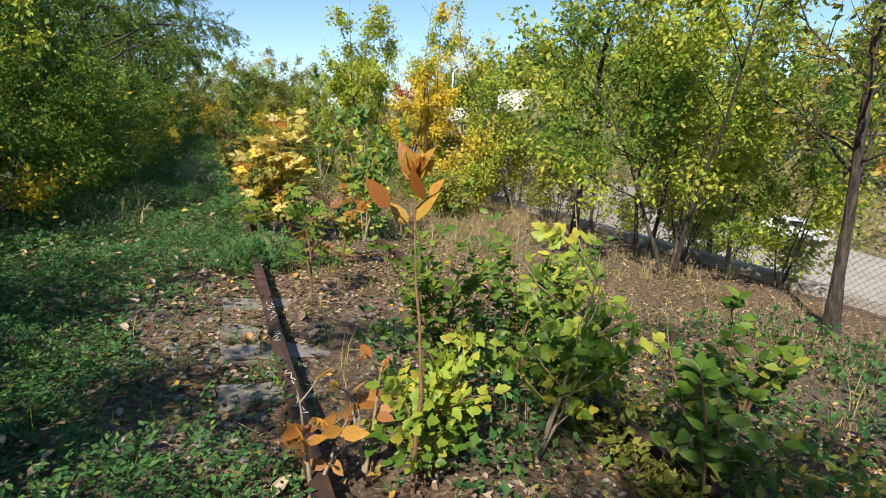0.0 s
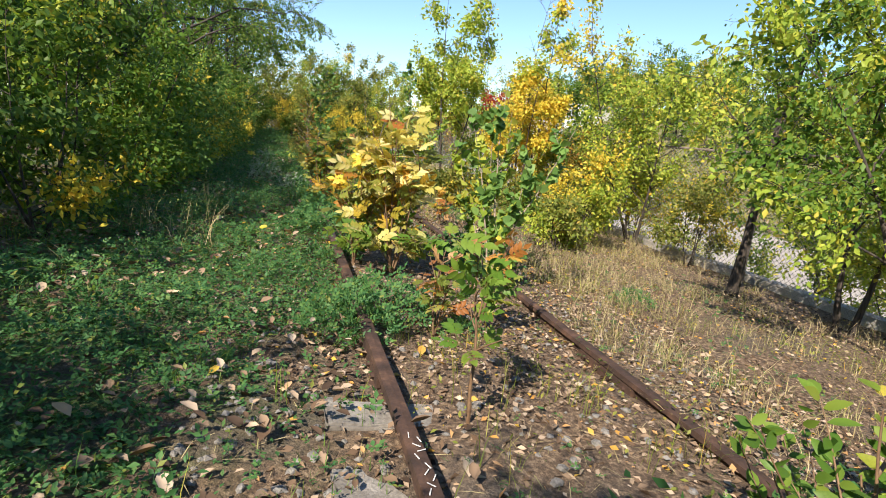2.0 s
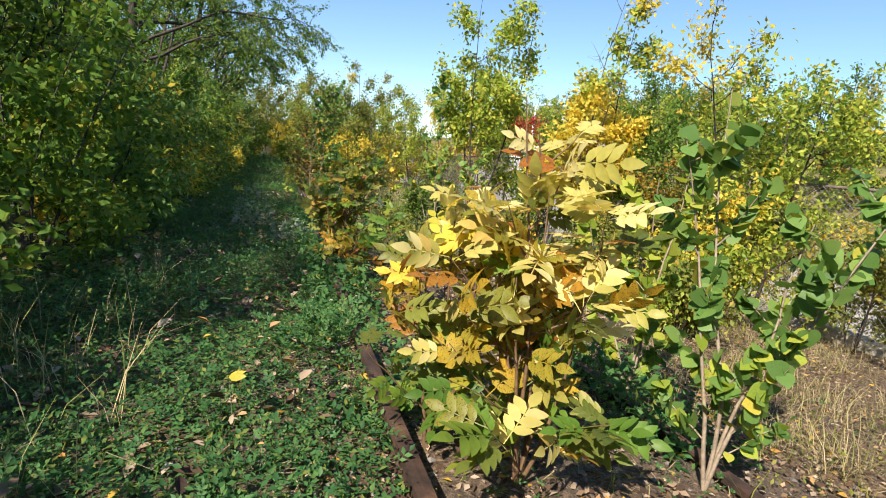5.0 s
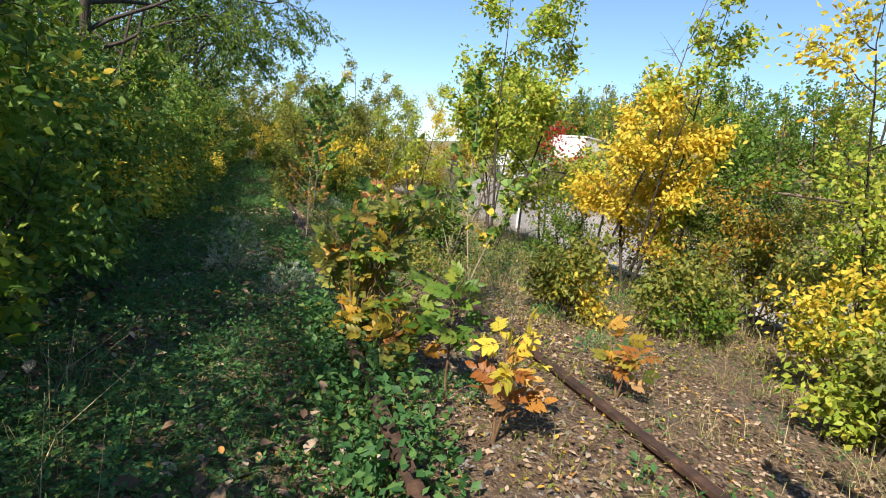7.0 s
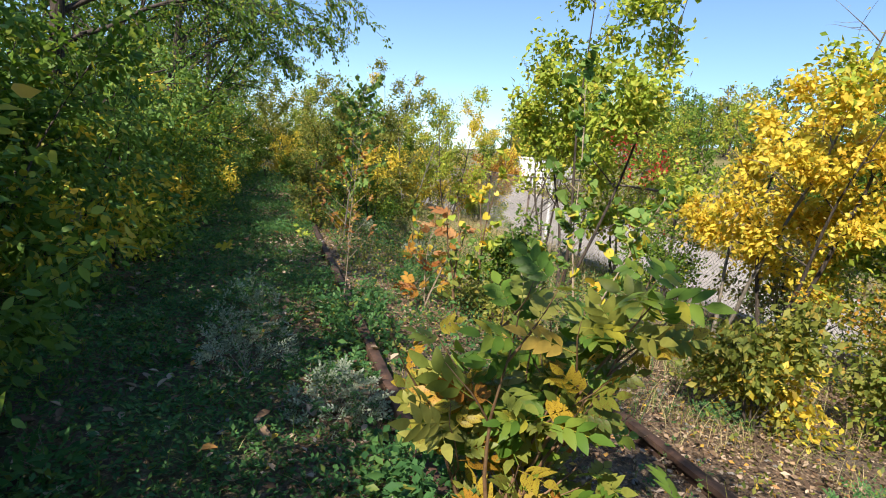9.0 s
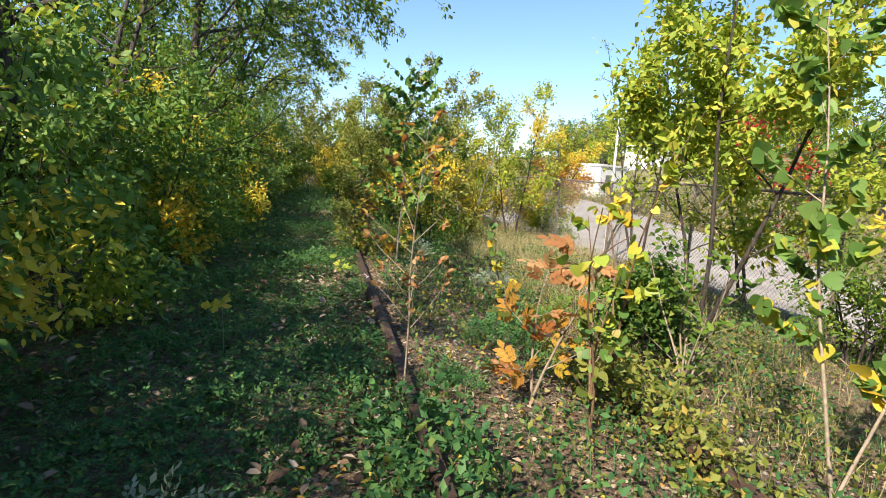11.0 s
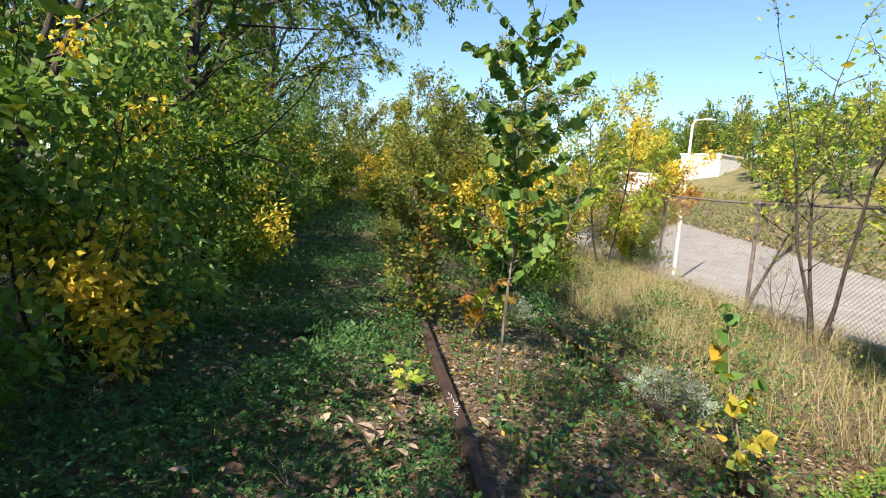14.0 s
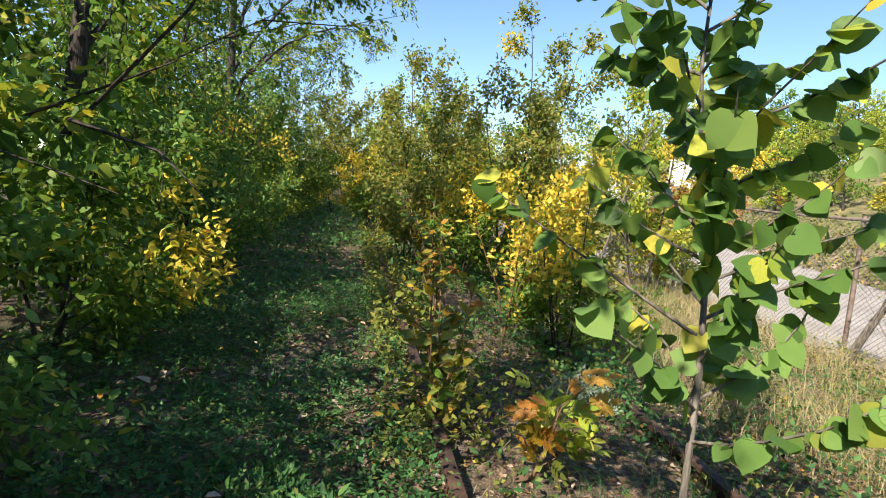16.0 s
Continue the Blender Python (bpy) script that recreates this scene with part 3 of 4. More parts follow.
# shrubs before y 4.5 stand out of view, made tall to shade the path
for k, yy in enumerate(np.arange(0.2, 44, 1.2)):
    grow_tree("shrub", ("leafy green shrub with a few yellowed leaves", "dark green shrub with golden-brown patches", "green shrub with clear yellow patches")[k % 3], "shrub",
              (-1.85 - (0.3 if yy < 4.5 else 0.6 if yy < 9.6 else 0.0) + rng.uniform(-0.3, 0.15), yy + rng.uniform(-0.3, 0.3)), rng.uniform(2.2, 2.9) if yy < 4.5 else rng.uniform(0.9, 1.6) if yy < 9.6 else rng.uniform(1.5, 3.0), 0.8, (4000 if 12 < yy < 26 else 3600) if yy < 30 else 2200,
              # lighter leaf colours from y 11 to 30 stand in for light on the face
              ("fresh", "mid", "fresh")[k % 3] if 11 < yy < 30 else ("mid", "mid", "deep")[k % 3], 0.08 if 12 < yy < 26 else 0.075, shape="blade" if 12 < yy < 26 else "rhomb", stems=3, branches=21, crown_from=0.03, trunk_r=0.022, seed=200 + k, extra=(("lime", 0.15), ("yellow", 0.05), ("yellow", 0.13))[k % 3], keep=hedge_keep,
              group="thicket shrubs", joined=True, twigs=6)
for k, yy in enumerate(np.arange(1.0, 44, 1.9)):
    grow_tree("shrub", "dense dark green shrub inside the thicket", "shrub", (-2.9 + rng.uniform(-0.3, 0.3), yy), rng.uniform(1.6, 2.4) if yy < 8.5 else rng.uniform(2.2, 3.8), 1.1, 1500 if yy < 9 else 2200, ("deep", "mid")[k % 2], 0.11, stems=3, branches=24, crown_from=0.03,
              trunk_r=0.025, seed=260 + k, extra=("lime", 0.08), keep=hedge_keep, group="thicket shrubs", joined=True, twigs=6)


def overhang_tree(x, y, boughs, label, seed, leaf=0.062, leaves=3400, colours=("deep", "mid")):
    """A tall tree of the thicket; each long bough arches over the path to (dx, dy, z) and hangs out in leafy sprays."""
    rng = np.random.RandomState(seed)
    t = thing("tree", x, y, lz(x, y) - 0.02, label, "tree", "thicket trees")
    stem = curve_line((0, 0, 0), (0.05, 0, 1), 7.2, 12, rng, 0.05, 0.1)
    v, f = tubes([(stem, 0.11 * (1 - 0.85 * np.linspace(0, 1, 12)))], 8)
    hold("trunk", soup("trunk", v, [f], M_BARK), t)
    sprays = []
    for k, (dx, dy, tip) in enumerate(boughs):
        p, _ = along(stem, np.array([0.30 + 0.055 * k]))
        u = np.linspace(0, 1, 14)[:, None]
        top = max(tip, p[0][2]) + 0.7
        b = (1 - u) ** 2 * p[0] + 2 * u * (1 - u) * np.array([dx * 0.5, dy * 0.5, top]) + u * u * np.array([dx, dy, tip])
        b[2:] += rng.normal(0, 0.035, (12, 3))
        lines = [(b, 0.034 * (1 - 0.93 * u[:, 0]))]
        for q in range(34):
            w = rng.uniform(0.22, 1.0)
            o, d = along(b, np.array([w]))
            side = d[0] * 0.9 + rng.normal(0, 0.55, 3) + np.array([0, 0, -0.1])
            tw = curve_line(o[0], side, rng.uniform(0.35, 0.95) * (1.25 - 0.55 * w), 6, rng, 0.13, -0.7)
            lines.append((tw, 0.0055 * (1 - 0.8 * np.linspace(0, 1, 6))))
            sprays.append(tw)
            for _ in range(2):
                o2, d2 = along(tw, np.array([rng.uniform(0.25, 0.9)]))
                t2 = curve_line(o2[0], d2[0] + rng.normal(0, 0.5, 3), rng.uniform(0.15, 0.35), 4, rng, 0.12, -0.6)
                lines.append((t2, 0.0028 * (1 - 0.7 * np.linspace(0, 1, 4))))
                sprays.append(t2)
        v, f = tubes(lines, 4)
        hold("branch", soup("branch", v, [f], M_BARK), t)
    n = leaves * len(boughs) // 2
    m, u = rng.randint(0, len(sprays), n), rng.uniform(0.1, 1.0, n)
    pos, dr = np.zeros((n, 3)), np.zeros((n, 3))
    for k, tw in enumerate(sprays):
        sel = np.where(m == k)[0]
        if len(sel):
            pos[sel], dr[sel] = along(tw, u[sel])
    pos = pos + rng.normal(0, 0.028, (n, 3))
    dr = dr * 0.7 + rng.normal(0, 0.5, (n, 3)) + np.array([0, 0, -0.35])
    for c, sel in ((colours[0], np.arange(n) % 2 == 0), (colours[1], np.arange(n) % 2 == 1)):
        v, f = scatter("blade", pos[sel], dr[sel], leaf * rng.uniform(0.6, 1.25, sel.sum()), rng, 0.35)
        hold("crown", soup("crown", v, [f], LEAF[c]), t)
    return t


overhang_tree(-2.7, 19.6, ((2.9, 0.3, 2.9), (3.7, 1.2, 3.5), (2.6, 1.9, 2.7), (1.4, 0.6, 3.6), (2.9, 2.6, 4.3), (1.8, 1.0, 4.6)), "tall dark tree whose long boughs arch over the path", 290)
overhang_tree(-2.7, 25.0, ((3.3, 0.7, 3.9), (3.9, 1.8, 4.6), (2.6, -0.3, 4.4), (2.4, 2.0, 3.6), (2.2, 0.9, 5.4)), "tall tree with leafy sprays hanging over the path", 291)
overhang_tree(-2.6, 30.3, ((2.9, 0.5, 4.0), (2.3, 1.6, 3.6), (3.3, 0.2, 4.9), (1.8, 0.5, 5.6)), "tall green tree leaning out over the far path", 292, colours=("mid", "lime"))
overhang_tree(-2.9, 15.6, ((1.7, 0.6, 3.9), (1.3, 2.0, 4.1)), "dark thicket tree with boughs above the path edge", 293)

for k in range(18):
    grow_tree("tree", "tall dark green tree behind the thicket", "tree", (-6.8 + rng.uniform(-1, 1), -3 + k * 3.4), rng.uniform(4.2, 5.2) if k < 5 else rng.uniform(6.0, 7.6), 2.4, 1300 if k < 5 else 1800, "deep", 0.16, stems=1, branches=24, crown_from=0.08, trunk_r=0.12,
              seed=300 + k, group="thicket trees", joined=True)

for k, (x, y, h, sp, lab) in enumerate(((-1.75, 20.6, 1.3, 0.55, "low shrub with bright yellow and lime leaves"), (-1.85, 30.0, 2.4, 0.75, "shrub with orange-yellow leaves in the thicket"), (-1.8, 13.2, 1.5, 0.5, "thicket shrub with yellowed leaves"))):
    grow_tree("shrub", lab, "shrub", (x, y), h, sp, 1500, "yellow", 0.085, stems=4, branches=20, crown_from=0.05, trunk_r=0.02, seed=280 + k, extra=("lime", 0.35), keep=hedge_keep, group="thicket shrubs", joined=True)

# trees ahead and along the fence: (label, x, y, height, spread, leaves, colour, leaf size, stems, extra)
AHEAD = [
    ("slender tree with sunlit yellow-green leaves", 4.2, 19.3, 4.7, 1.2, 4400, "lime", 0.11, 3, None),
    ("small tree ablaze with golden yellow leaves, bare twigs at its top", 5.3, 16.5, 3.9, 0.78, 5200, "yellow", 0.085, 3, ("lime", 0.15)),
    ("yellow-green tree with a forked dark trunk", 5.1, 28.2, 4.3, 1.05, 2600, "lime", 0.09, 2, ("yellow", 0.15)),
    ("tree by the fence with red leaves among the green", 6.2, 20.8, 3.9, 1.2, 1500, "lime", 0.085, 2, ("red", 0.22)),
    ("dark tall trunk hung with yellow-green leaves beside the fence", 5.45, 10.1, 6.0, 1.2, 1000, "lime", 0.09, 1, None),
    ("bushy green tree overhanging the fence", 5.1, 7.7, 3.5, 1.25, 4800, "lime", 0.075, 3, ("mid", 0.35)),
    ("bushy yellow-green tree by the fence", 5.8, 8.9, 4.6, 1.3, 3200, "lime", 0.085, 2, ("mid", 0.3)),
    ("dark forked tree by the fence with thin leaves", 5.4, 6.0, 5.2, 1.2, 900, "olive", 0.08, 1, None),
    ("bushy green tree beside the fence", 6.2, 13.3, 3.6, 1.0, 2600, "lime", 0.075, 2, ("yellow", 0.2)),
    ("green tree beyond the fence", 6.7, 15.3, 3.5, 0.95, 2600, "mid", 0.08, 2, None),
    ("green tree beyond the fence", 9.5, 13.0, 5.5, 1.7, 4200, "mid", 0.09, 2, ("lime", 0.3)),
    ("dark-trunked thin tree beside the fence", 5.9, 23.4, 5.0, 1.0, 260, "lime", 0.085, 3, None),
    ("pale green young trees at the end of the path", 2.6, 28.5, 4.0, 1.3, 3400, "olive", 0.085, 3, ("yellow", 0.15)),
    ("pale green small tree with bare top twigs", 1.2, 31.0, 3.6, 1.4, 3400, "olive", 0.09, 3, None),
    ("pale green small tree", 3.9, 33.5, 4.4, 1.6, 3400, "mid", 0.1, 3, ("lime", 0.4)),
    ("pale green small tree at the end of the path", 0.3, 38.0, 4.0, 1.8, 3400, "olive", 0.11, 3, ("lime", 0.3)),
    ("pale green small tree at the end of the path", 3.0, 42.0, 5.0, 2.2, 3400, "mid", 0.13, 3, ("lime", 0.4)),
    ("small tree with orange and yellow leaves", 7.0, 31.0, 3.2, 1.2, 2600, "yellow", 0.09, 3, ("rusty", 0.4)),
    ("vine-hung bramble mound on the fence", 5.9, 14.7, 1.7, 1.1, 3000, "olive", 0.06, 4, ("gold", 0.3)),
    ("small green bush by the fence", 5.2, 18.2, 1.3, 0.6, 1500, "mid", 0.055, 4, None),
]
for k, (lab, x, y, h, sp, n, col, ls, st, ex) in enumerate(AHEAD):
    grow_tree("bush" if h < 2 else "tree", lab, "bush" if h < 2 else "tree", (x, y), h * 1.08, sp * 1.25, int(n * 2.8), col, ls * 1.0, stems=st, branches=26, crown_from=0.05 if h < 2 else 0.2,
              trunk_r=0.03 if h < 2 else (0.06 if st == 1 else 0.045), seed=400 + k, extra=ex, twigs=9, up=0.75 if h > 3 else 0.5)

# brush that closes the bank ahead and hangs on the fence, plus unseen shade trees: (x, y, height, spread, colour,
# turned)
BRUSH = [
    (2.6, 26.0, 2.0, 0.8, "olive", "yellow"), (1.6, 27.2, 1.8, 0.8, "mid", "yellow"), (3.6, 29.5, 2.4, 1.0, "lime", "yellow"), (0.9, 28.6, 1.9, 0.8, "olive", "yellow"), (2.0, 31.5, 2.6, 1.1, "mid", "lime"),
    (4.6, 31.5, 2.4, 1.0, "olive", "yellow"), (0.4, 33.0, 2.2, 1.0, "mid", "yellow"), (3.0, 35.5, 3.0, 1.3, "lime", "olive"), (1.4, 36.5, 2.8, 1.3, "olive", "yellow"), (5.4, 34.5, 3.0, 1.3, "mid", "yellow"),
    (-0.6, 37.5, 2.4, 1.1, "mid", "yellow"), (0.2, 41.5, 3.2, 1.5, "lime", "mid"), 
    (6.2, 4.2, 1.9, 0.8, "mid", "lime"), (6.3, 7.2, 2.2, 0.9, "lime", "mid"), (6.4, 8.8, 2.4, 1.0, "lime", "olive"), (6.3, 11.9, 1.4, 0.8, "olive", "yellow"), (6.4, 13.6, 1.9, 0.9, "lime", "yellow"),
    (6.3, 15.4, 1.8, 0.9, "olive", "yellow"), (6.5, 17.4, 1.6, 0.8, "olive", "straw"), (6.5, 29.6, 1.6, 0.8, "lime", "yellow"), (6.6, 33.0, 2.0, 1.0, "olive", "yellow"),
    (8.6, 9.8, 4.6, 1.6, "lime", "mid"), (8.8, 18.8, 4.0, 1.5, "mid", "olive"), (9.6, 5.8, 5.6, 1.8, "lime", "olive"), (10.5, 16.0, 6.4, 2.0, "lime", "mid"), (12.5, 11.5, 7.4, 2.2, "olive", "mid"),
    (9.4, 2.5, 5.8, 2.0, "mid", "lime"), (9.0, 36.0, 4.4, 1.8, "mid", "lime"), (8.4, 41.0, 4.6, 2.0, "olive", "yellow"),
    (3.1, 14.6, 0.9, 0.5, "olive", "yellow"), (4.4, 14.2, 1.0, 0.6, "olive", "mid"), (3.9, 11.9, 0.8, 0.5, "olive", "lime"), (4.6, 12.6, 1.5, 0.8, "lime", "yellow"),
    (-2.6, 48.0, 6.5, 2.4, "mid", "lime"), (-0.3, 46.0, 4.8, 2.0, "olive", "lime"), (2.0, 48.5, 5.6, 2.2, "mid", "lime"), (5.0, 47.0, 5.4, 2.2, "olive", "yellow"), (8.0, 50.0, 6.0, 2.4, "mid", "lime"),
    # added out of view behind the start: trees whose shadows darken the foreground
    (1.3, 0.9, 4.0, 1.0, "mid", "lime"), (2.7, 0.6, 4.5, 1.3, "mid", "lime"), (-0.5, 0.8, 4.8, 1.2, "mid", "lime"), (-2.0, -0.2, 5.6, 1.6, "mid", "lime"), (1.5, 1.6, 3.5, 1.0, "mid", "lime"), (0.3, 1.4, 4.0, 0.8, "mid", "lime"),
    (2.9, 18.2, 1.1, 0.5, "deep", "mid"), (1.9, 23.9, 1.9, 0.6, "mid", "yellow"),
]
for k, (x, y, h, sp, col, ex) in enumerate(BRUSH):
    grow_tree("bush" if h < 3 else "tree", ("tangled bush with %s leaves" % {"olive": "dull olive and tawny", "mid": "green and yellowing", "lime": "sunlit yellow-green", "deep": "small dark green"}[col]) if h < 3
              else ("leafy green tree on the slope below the fence" if x > 6.9 else "bushy pale green tree beside the old track, or added for shade"), "bush" if h < 3 else "tree", (x, y), h, sp, int(3000 * (0.5 + sp)), col, 0.07 if y < 24 else 0.09, stems=4 if h < 3 else 2, branches=24, crown_from=0.04 if h < 3 else 0.12,
              trunk_r=0.02 if h < 3 else 0.06, seed=600 + k, extra=(ex, 0.3), twigs=6, group="brush", joined=True, up=0.7)

grow_tree("bare_tree", "leafless grey twiggy tree above golden foliage", "tree", (4.9, 16.9), 4.7, 1.0, 60, "yellow", 0.06, stems=2, branches=22, crown_from=0.35, trunk_r=0.04, bark=M_BARKG, seed=480, twigs=6, up=1.1)
grow_tree("bare_tree", "leafless grey twiggy small tree", "tree", (3.4, 27.0), 3.9, 0.9, 60, "olive", 0.06, stems=2, branches=20, crown_from=0.35, trunk_r=0.035, bark=M_BARKG, seed=481, twigs=6, up=1.1)
grow_tree("bush", "leafless twiggy bush against the fence", "bush", (6.1, 24.3), 1.2, 0.7, 60, "olive", 0.05, stems=4, branches=24, crown_from=0.1, trunk_r=0.016, bark=M_BARKG, seed=483, twigs=5, up=0.9)
grow_tree("bare_tree", "half-bare tree with grey dead boughs beside the fence", "tree", (6.1, 25.2), 3.4, 0.9, 90, "olive", 0.07, stems=2, branches=16, crown_from=0.3, trunk_r=0.05, bark=M_BARKG, seed=482, twigs=5, up=0.8)

# saplings and shrubs near the walk
YB = sapling("yellow_shrub", "shrub with pale cream-yellow compound leaves glowing in the sun", (0.95, 9.4), 1.55, ["olive", "mid", "gold", "gold", "cream", "cream"], 175, 0.225, "ash", 34, 0.5, 9, 11, M_STEMR, 0.12, rest=40)
sapling("ash_shrub", "ash shrub with green, golden and brown-edged compound leaves", (0.66, 9.75), 1.2, ["mid", "olive", "gold", "yellow"], 150, 0.2, "ash", 24, 0.4, 6, 45, M_STEMR, 0.1)
sapling("poplar_sapling", "slim poplar sapling with hanging heart-shaped green leaves", (1.85, 9.35), 1.85, ["lime", "fresh", "fresh"], 280, 0.08, "heart", 20, 0.4, 4, 12, M_TWIG, 0.1, flat=0.4, droop=0.8, rest=260)
sapling("poplar_sapling", "poplar sapling with heart-shaped leaves", (2.1, 10.3), 1.7, ["fresh", "lime"], 200, 0.08, "heart", 16, 0.4, 4, 13, M_TWIG, 0.1, flat=0.4, droop=0.8, rest=260)
sapling("sapling", "young sapling with a fan of rust-orange leaves at its tip", (0.85, 4.65), 1.2, ["rusty"], 26, 0.12, "oval", 2, 0.2, 1, 14, M_STEMR, 0.75, top_tuft=20, droop=-0.7)
sapling("boxelder_sapling", "young boxelder with yellow-green lobed leaves on a pale stem", (1.45, 4.75), 0.95, ["lime", "mid", "lime"], 180, 0.1, "maple", 24, 0.55, 3, 15, M_TWIG, 0.3, lean=(0.25, 0.1))
sapling("shrub", "low green shrub between the rails", (1.3, 5.45), 0.85, ["deep", "deep", "mid"], 300, 0.06, "oval", 30, 0.65, 8, 16, M_STEMR, 0.1, rest=300)
sapling("shrub", "leafy green shrub growing over the rail", (1.8, 5.5), 0.75, ["deep", "deep", "mid"], 260, 0.06, "oval", 24, 0.7, 7, 39, M_STEMR, 0.1, rest=200)
sapling("shrub", "shrub with large pale green oval leaves", (2.0, 4.35), 0.75, ["deep", "mid"], 120, 0.1, "oval", 14, 0.35, 5, 40, M_STEMR, 0.1)
sapling("shrub", "shaded green shrub on the bank", (2.9, 4.9), 0.7, ["deep", "mid"], 160, 0.09, "oval", 16, 0.4, 6, 41, M_STEMR, 0.1)
sapling("boxelder_sapling", "young boxelder with lobed green leaves", (0.98, 4.75), 0.5, ["mid", "lime"], 150, 0.095, "maple", 14, 0.3, 4, 17, M_STEMR, 0.1)
sapling("seedling", "seedling with withered rust-brown leaves", (0.5, 4.72), 0.5, ["brown", "rusty"], 18, 0.1, "oval", 5, 0.2, 2, 18, M_TWIG, 0.3)
sapling("seedling", "seedling with withered orange-brown leaves", (0.72, 4.85), 0.48, ["brown", "rusty"], 16, 0.1, "oval", 5, 0.2, 2, 19, M_TWIG, 0.3)
sapling("shrub", "green broad-leaved shrub beside the rail", (2.35, 6.0), 0.7, ["mid", "mid", "lime"], 260, 0.1, "oval", 24, 0.45, 8, 20, M_STEMR, 0.1)
sapling("ash_sapling", "ash sapling with green and orange-tinged compound leaves", (1.3, 8.1), 0.7, ["mid", "olive", "rusty"], 34, 0.17, "ash", 9, 0.3, 2, 21, M_STEMR, 0.2)
sapling("ash_sapling", "ash sapling with reddish-brown and green leaves beside the rail", (1.0, 8.1), 0.6, ["rusty", "olive", "brown"], 34, 0.16, "ash", 9, 0.3, 3, 22, M_STEMR, 0.2)
sapling("ash_sapling", "ash sapling with upright green leaves", (0.85, 6.95), 0.85, ["gold", "mid", "mid"], 24, 0.165, "ash", 6, 0.22, 1, 23, M_STEMR, 0.3)
sapling("ash_shrub", "ash shrub with green, yellow and brown compound leaves", (0.58, 13.4), 1.3, ["gold", "gold", "olive", "gold", "olive", "mid"], 190, 0.19, "ash", 40, 0.5, 10, 24, M_STEMR, 0.06, rest=70, up=1.2)
sapling("ash_sapling", "ash sapling with yellow and orange leaves", (1.12, 12.05), 0.66, ["brown", "rusty", "yellow"], 34, 0.19, "ash", 8, 0.25, 2, 25, M_STEMR, 0.2)
sapling("ash_shrub", "low ash shoots with green and yellow-brown leaves", (0.72, 12.8), 0.62, ["olive", "gold", "mid"], 60, 0.17, "ash", 14, 0.3, 4, 47, M_STEMR, 0.1)
sapling("ash_sapling", "ash sapling with fresh green leaflets beside the rail", (1.0, 12.5), 0.75, ["olive", "mid", "mid"], 22, 0.19, "ash", 6, 0.25, 1, 46, M_STEMR, 0.3)
sapling("ash_sapling", "small ash with browning leaves in dry grass", (2.3, 12.6), 0.5, ["brown", "gold", "rusty"], 28, 0.18, "ash", 8, 0.25, 2, 26, M_STEMR, 0.2)
sapling("poplar_sapling", "leaning poplar with heart-shaped leaves turning yellow", (2.5, 16.0), 2.7, ["yellow", "lime", "fresh"], 300, 0.085, "heart", 24, 0.5, 2, 27, M_TWIG, 0.25, lean=(0.12, 0.05), flat=0.4, droop=0.8, rest=260)
sapling("sapling", "half-bare sapling with a few curled brown leaves", (0.5, 16.95), 1.6, ["brown", "brown", "rusty"], 100, 0.048, "curl", 22, 0.42, 1, 28, M_TWIG, 0.2, flat=0.3, droop=0.7, stem_r=0.0065, tips=0.75, lean=(0.12, 0))
sapling("ash_sapling", "ash sapling with brown and yellow withering leaves", (1.35, 17.1), 1.05, ["rusty", "gold", "brown"], 52, 0.2, "ash", 10, 0.4, 2, 29, M_TWIG, 0.15)
sapling("poplar_sapling", "poplar sapling with green and clear yellow heart-shaped leaves", (2.0, 17.2), 2.0, ["fresh", "lime", "yellow", "lime"], 150, 0.075, "heart", 10, 0.35, 2, 30, M_STEMR, 0.15, flat=0.4, droop=0.8)
sapling("shrub", "dark green shrub beside the rail", (2.75, 17.5), 1.2, ["deep", "mid"], 290, 0.075, "oval", 24, 0.5, 7, 31, M_TWIG, 0.05)
sapling("poplar_tree", "young poplar with large glossy heart-shaped leaves", (0.92, 20.74), 2.8, ["fresh", "fresh", "lime", "fresh", "fresh"], 190, 0.08, "heart", 46, 0.76, 1, 52, M_BARKG, 0.26, flat=0.55, droop=0.9, stem_r=0.013, rest=600, up=0.5, lean=(0.09, -0.07))
sapling("shrub", "mixed green and rust-leaved shrub between path and rail", (0.55, 22.4), 0.95, ["mid", "olive", "gold"], 280, 0.09, "oval", 24, 0.4, 9, 33, M_STEMR, 0.05)
sapling("ash_sapling", "ash sapling with yellowing leaves beside the rail", (0.95, 21.9), 0.6, ["gold", "lime", "rusty"], 36, 0.2, "ash", 9, 0.32, 3, 34, M_STEMR, 0.15)
sapling("poplar_sapling", "small poplar with yellow-green leaves and an ash shoot", (2.0, 19.6), 0.95, ["lime", "yellow", "fresh"], 60, 0.075, "heart", 9, 0.3, 2, 35, M_TWIG, 0.15, flat=0.4, droop=0.8)
sapling("poplar_sapling", "dark green poplar sapling beside the path", (1.5, 16.6), 1.4, ["olive", "fresh", "lime"], 90, 0.065, "heart", 14, 0.35, 3, 36, M_STEMR, 0.1, flat=0.4, droop=0.8)
sapling("shrub", "shrub with green and orange-yellow leaves", (1.5, 24.4), 1.35, ["mid", "gold", "yellow"], 200, 0.08, "oval", 20, 0.4, 5, 37, M_STEMR, 0.05)
sapling("shrub", "shrub of rusty and olive leaves beside the track", (0.9, 24.6), 1.4, ["olive", "gold", "mid"], 260, 0.1, "oval", 22, 0.5, 7, 38, M_STEMR, 0.05)
